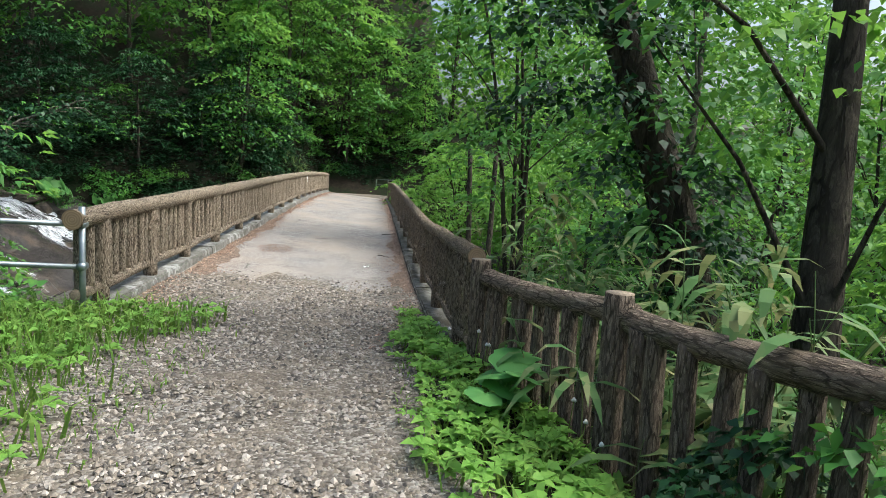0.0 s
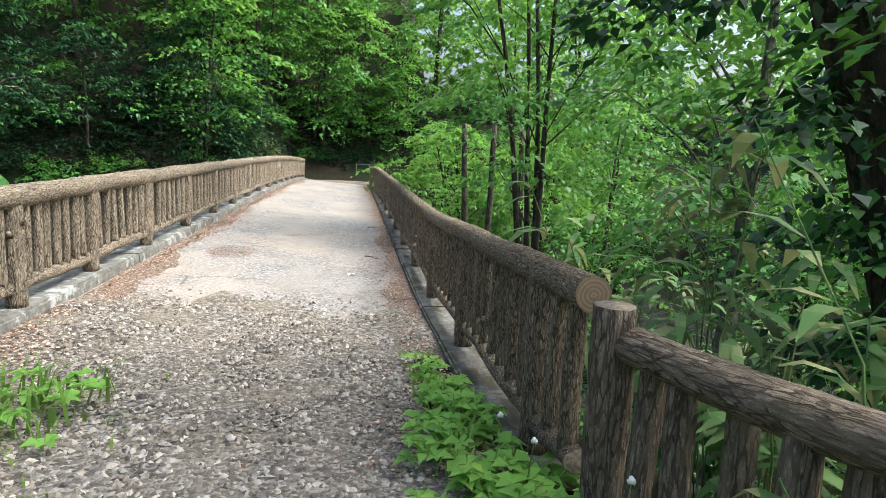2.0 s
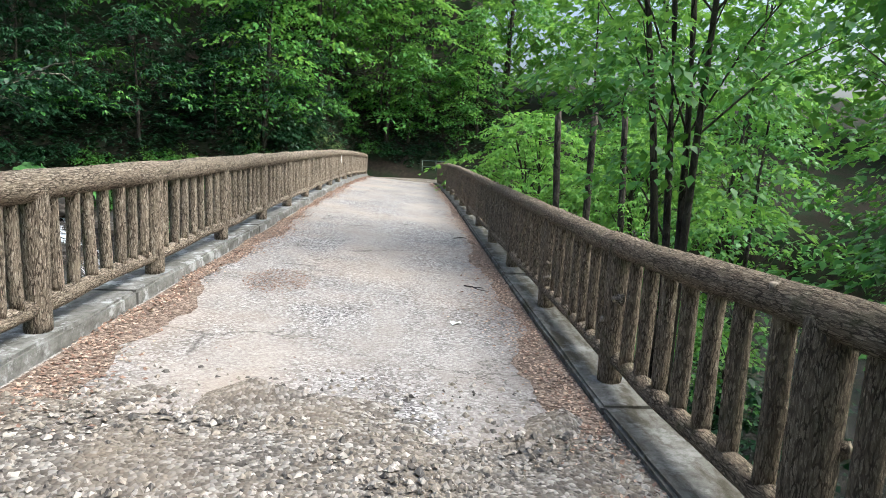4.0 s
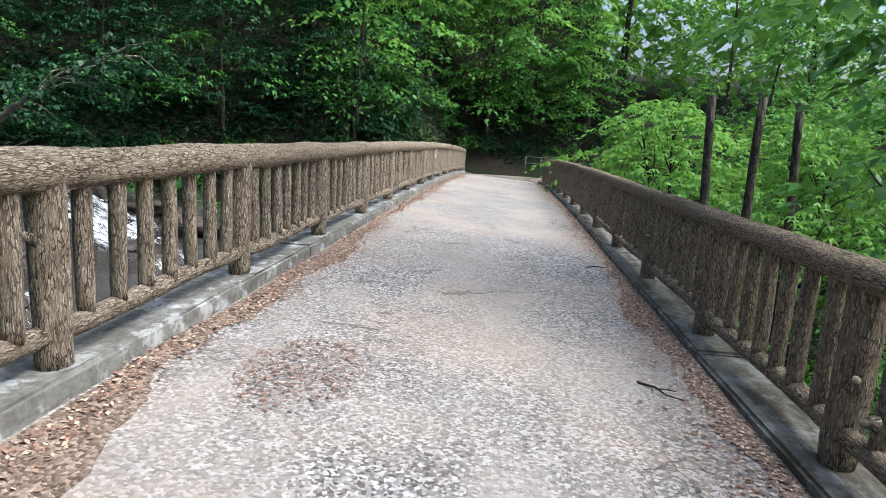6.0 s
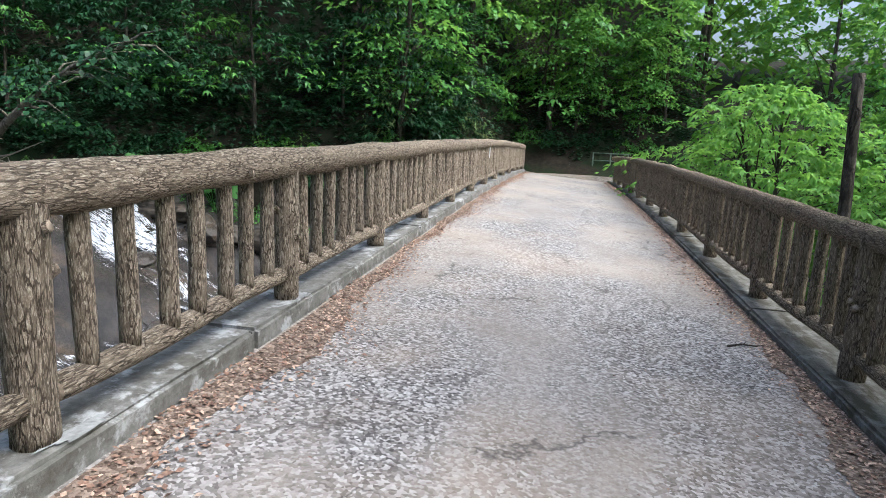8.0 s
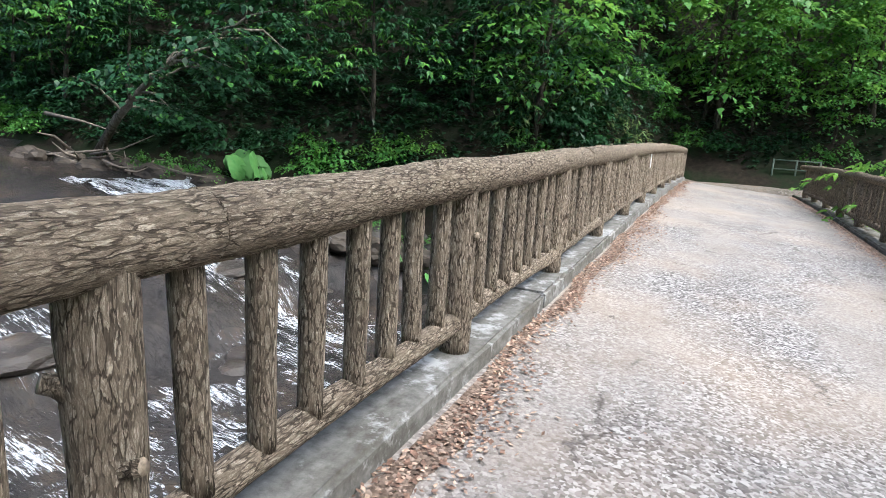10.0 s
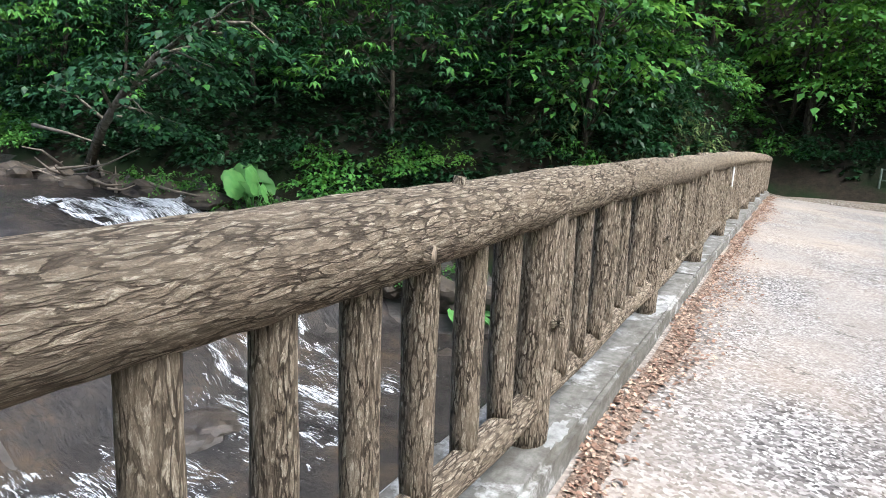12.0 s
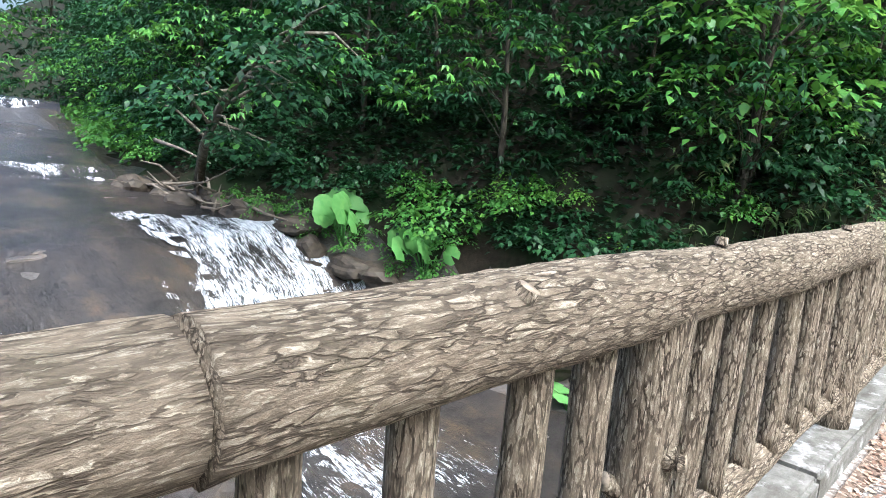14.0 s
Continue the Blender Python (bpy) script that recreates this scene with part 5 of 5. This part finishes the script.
def driftwood(name, paths, label, loc):
    parts = [tube(p, [r0 * (1 - 0.8 * k / (len(p) - 1)) for k in range(len(p))], 7, True, 0.1, random.Random(3)) for p, r0 in paths]
    v, f = join(parts)
    ob = new(name, mesh_from(name, v, f, [M_DEAD], True))
    ob.location = loc
    return tagged(ob, label, "driftwood")


dr = random.Random(12)
dp = []
for k in range(26):
    a, l = dr.uniform(0, 6.28), dr.uniform(0.6, 2.2)
    p0 = Vector((dr.uniform(-1.6, 1.6), dr.uniform(-0.5, 0.5), dr.uniform(0, 0.5)))
    e = p0 + Vector((math.cos(a) * l, math.sin(a) * l * 0.6, dr.uniform(-0.2, 0.7)))
    dp.append(([p0, p0.lerp(e, 0.5) + Vector((0, 0, dr.uniform(-0.15, 0.2))), e], dr.uniform(0.02, 0.06)))
dp.append(([Vector((-2.9, -0.9, 0.0)), Vector((-1.6, -0.5, 0.35)), Vector((0, 0, 0.6))], 0.1))
dp.append(([Vector((-2.0, -0.2, 1.5)), Vector((-0.8, 0.0, 1.35)), Vector((0.4, 0.2, 1.1))], 0.06))
driftwood("driftwood", dp, "tangle of bleached branches washed against the bank", (-17.6, 29.3, -0.75))


def paper_scrap(x, y):
    """A crumpled scrap of white paper."""
    vs = [(0.045 * i - 0.045, 0.03 * k - 0.03, 0.012 * ((i * 2 + k) % 3) + 0.002) for i in range(3) for k in range(3)]
    vs += [(px, py, pz + 0.003) for px, py, pz in vs]
    fs = []
    for o in (0, 9):
        fs += [(o + 3 * i + k, o + 3 * i + k + 3, o + 3 * i + k + 4, o + 3 * i + k + 1) for i in range(2) for k in range(2)]
    rim = [0, 1, 2, 5, 8, 7, 6, 3]
    fs += [(a_, b_, b_ + 9, a_ + 9) for a_, b_ in zip(rim, rim[1:] + rim[:1])]
    ob = new("paper_scrap", mesh_from("paper_scrap", vs, fs, [M_WHITE]))
    ob.matrix_basis = pose(x, y, deck_z(x, y) + 0.002, 0, 0, 20)
    tagged(ob, "crumpled scrap of white paper on the bridge deck", "litter")


paper_scrap(-0.2, 13.05)


def twig(x, y, turn):
    v, f = tube([(-0.16, 0, 0.012), (-0.04, 0.02, 0.02), (0.07, -0.01, 0.014), (0.17, 0.03, 0.01)], [0.008, 0.007, 0.005, 0.003], 7, True, 0.1, random.Random(8))
    v2, f2 = tube([(-0.02, 0.015, 0.018), (0.03, 0.06, 0.02), (0.06, 0.1, 0.012)], [0.005, 0.004, 0.002], 6)
    v, f = join([(v, f), (v2, f2)])
    ob = new("twig", mesh_from("twig", v, f, [M_DARKWOOD], True))
    ob.matrix_basis = pose(x, y, deck_z(x, y), 0, 0, turn)
    tagged(ob, "broken dark twig lying on the bridge deck", "twig", "twigs on the deck")


for x, y, turn in ((0.12, 14.6, -50), (0.3, 18.6, 20)):
    twig(x, y, turn)


def far_barrier():
    top = new("metal_barrier")
    top.location = (0.0, 42.5, float(ground_z(0.0, 42.5)))
    tagged(top, "green-grey metal pipe barrier at the far end of the bridge", "barrier")
    for x in (0, 0.75, 1.5):
        v, f = tube([(x, 0.1 * x, -0.3), (x, 0.1 * x, 0.95)], [0.03, 0.03], 10)
        part("post", mesh_from("post", v, f, [M_GREENPAINT], True), top)
    for z in (0.3, 0.6, 0.92):
        v, f = tube([(0, 0, z), (1.5, 0.15, z)], [0.024, 0.024], 10)
        part("rail", mesh_from("rail", v, f, [M_GREENPAINT], True), top)


far_barrier()


def undergrowth(name, n, seed, where, size, mats, label):
    """A carpet of small leaves over the slopes."""
    r = np.random.default_rng(seed)
    x, y = where(r, n)
    z = ground_z(x, y) + r.uniform(0.02, 0.45, len(x))
    a = r.uniform(0, 6.28, len(x))
    d = np.stack([np.cos(a), np.sin(a), r.uniform(-0.2, 0.5, len(x))], 1)
    q = leaf_quads(np.stack([x, y, z], 1), d, size, r, 0.36, 0.25)
    return tagged(new(name, quads_mesh(name, q, mats)), label, "undergrowth", kind="stuff")


def north_slope(r, n):
    x = r.uniform(-46, -3.5, n)
    return x, north_bank(x) + 0.6 + np.abs(r.normal(0, 3.0, n))


def far_slope(r, n):
    x = r.uniform(-6, 9, n)
    return x, 42.9 + np.abs(r.normal(0, 3.0, n)) + 0.3 * np.sin(x * 2)


def east_slope(r, n):
    y = r.uniform(0, 38, n)
    return 2.4 + 0.35 * np.maximum(0, 6 - y) + np.abs(r.normal(0, 4.5, n)), y


def west_slope(r, n):
    return r.uniform(-11, -4.3, n), r.uniform(-2, 12, n)


# Slope undergrowth uses the leaf colour that has shade in it.
undergrowth("undergrowth", 24000, 81, north_slope, 0.19, [M_LEAF_SHADE], "dense undergrowth in shade-darkened green on the stream bank")
undergrowth("undergrowth", 5000, 82, far_slope, 0.2, [M_LEAF_SHADE], "undergrowth in shade-darkened green on the slope behind the bridge")
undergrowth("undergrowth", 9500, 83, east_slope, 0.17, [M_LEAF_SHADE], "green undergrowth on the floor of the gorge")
undergrowth("undergrowth", 5500, 84, west_slope, 0.16, [M_LEAF], "green undergrowth beside the path")


def leaning_tree():
    """A small tree that leans out over the stream, bare limbs below and leaf plates at their ends."""
    top = new("leaning_tree")
    top.location = (-18.3, 29.7, -0.3)
    rnd = np.random.default_rng(700)
    main = [Vector(p) for p in ((0, 0, 0), (1.6, -0.6, 1.1), (2.9, -0.9, 1.9), (4.2, -1.0, 2.7), (5.8, -0.9, 3.3))]
    parts = [tube(main, [0.13, 0.11, 0.09, 0.06, 0.02], 9, True, 0.06, random.Random(2))]
    cen, outs = [], []
    for k in range(18):
        t = 0.3 + 0.7 * k / 17
        i = min(3, int(t * 4))
        p = main[i].lerp(main[i + 1], t * 4 - i)
        a = rnd.uniform(-1.5, 1.5) + (0.6 if k % 2 else -0.9)
        l = rnd.uniform(0.9, 2.6)
        e = p + Vector((math.cos(a) * l, math.sin(a) * l, rnd.uniform(-0.5, 0.9)))
        mid = p.lerp(e, 0.5) + Vector((0, 0, rnd.uniform(0.0, 0.35)))
        parts.append(tube([p, mid, e], [0.045, 0.03, 0.008], 6, False))
        for f in (0.75, 1.0):
            q = mid.lerp(e, f)
            cen.append((q.x, q.y, q.z))
            outs.append((math.cos(a), math.sin(a), 0))
    v, f = join(parts)
    part("trunk", mesh_from("trunk", v, f, [M_PALEBARK], True), top)
    q = sprays(np.array(cen), np.array(outs, float), 0.7, 48, 0.17, rnd)
    part("crown", quads_mesh("crown", q, [M_LEAF, M_LEAF_SHADE], (rnd.uniform(0, 1, len(q)) < 0.93).astype(np.int32)), top)
    return tagged(top, "small tree with bare grey limbs leaning out over the stream", "tree")


leaning_tree()

# creeper on the fence and broad leaves at its foot
for i, (x, y, z, sc) in enumerate([(1.62, 3.75, 0.45, 0.4), (1.7, 3.35, 0.65, 0.42), (1.66, 3.5, 0.15, 0.4), (1.85, 2.75, 0.5, 0.45), (1.5, 4.2, 0.0, 0.3)]):
    ob = new("creeper", BUSH[i % 2])
    ob.matrix_basis = pose(x, y, z, 0, 0, 70 * i) @ Matrix.Scale(sc, 4)
    tagged(ob, "leafy creeper grown over the log fence", "creeper", "creepers on the fence")


def dirt_band(x_edge, sign, seed, label):
    """Leaf mould and grit washed up along the kerb, with a scalloped edge."""
    r = np.random.default_rng(seed)
    yy = np.arange(10.3, 40.4, 0.06)
    wob = 0.26 + 0.10 * np.sin(yy * 1.1 + seed) + 0.07 * np.sin(yy * 2.9 + 2 * seed) + 0.03 * np.sin(yy * 9) + r.normal(0, 0.012, len(yy))
    wob = np.clip(wob * np.interp(yy, [10, 12, 16, 20, 40], [1.15, 1.05, 0.85, 0.4, 0.25]), 0.04, 0.55)
    vs, fs = [], []
    for y, w in zip(yy, wob):
        for k in range(4):
            x = x_edge + sign * w * k / 3
            vs.append((x, y, deck_z(x, y) + 0.014 - 0.0033 * k + (0.004 * noise.noise((x * 14, y * 14, seed)) if k < 3 else 0)))
    for i in range(len(yy) - 1):
        for k in range(3):
            a = i * 4 + k
            q = (a, a + 1, a + 5, a + 4)
            fs.append(q if sign > 0 else q[::-1])
    return tagged(new("leaf_mould", mesh_from("leaf_mould", vs, fs, [M_MOULD], True)), label, "leaf mould", kind="stuff")


def mould_material():
    m, nt, b = mat_base("leaf_mould", 0.95, 0.1)
    v = world_coords(nt)
    c = cells(nt, v, 55.0)
    sep = nt.nodes.new("ShaderNodeSeparateColor")
    nt.links.new(c.outputs["Color"], sep.inputs[0])
    col = ramp(nt, sep.outputs[0], [(0, (0.06, 0.042, 0.032)), (0.55, (0.19, 0.14, 0.108)), (1, (0.38, 0.295, 0.235))])
    col = mix(nt, calc(nt, "MULTIPLY", noise_node(nt, v, 2.0, 5), 0.5), col, (0.13, 0.095, 0.07))
    nt.links.new(col, b.inputs["Base Color"])
    bump(nt, b, calc(nt, "SUBTRACT", 1.0, c.outputs["Distance"]), 0.8, 0.012)
    return m


M_MOULD = mould_material()
dirt_band(-2.79, 1, 1, "brown leaf mould gathered along the kerb")
dirt_band(0.565, -1, 2, "dark leaf mould gathered against the kerb")


# stones that line the far bank at the water's edge
for i, x in enumerate(np.arange(-19.5, -6.0, 0.75)):
    r = random.Random(900 + i)
    y = float(north_bank(x)) - r.uniform(0.1, 0.55)
    ob = new("rock", rock_mesh(40 + i, r.uniform(0.35, 0.7), r.uniform(0.3, 0.6), r.uniform(0.25, 0.5), M_BANKROCK))
    ob.location = (x + r.uniform(-0.2, 0.2), y, float(ground_z(x, y)) + 0.05)
    tagged(ob, "brown weathered rock at the edge of the stream", "rock", "rocks along the bank")
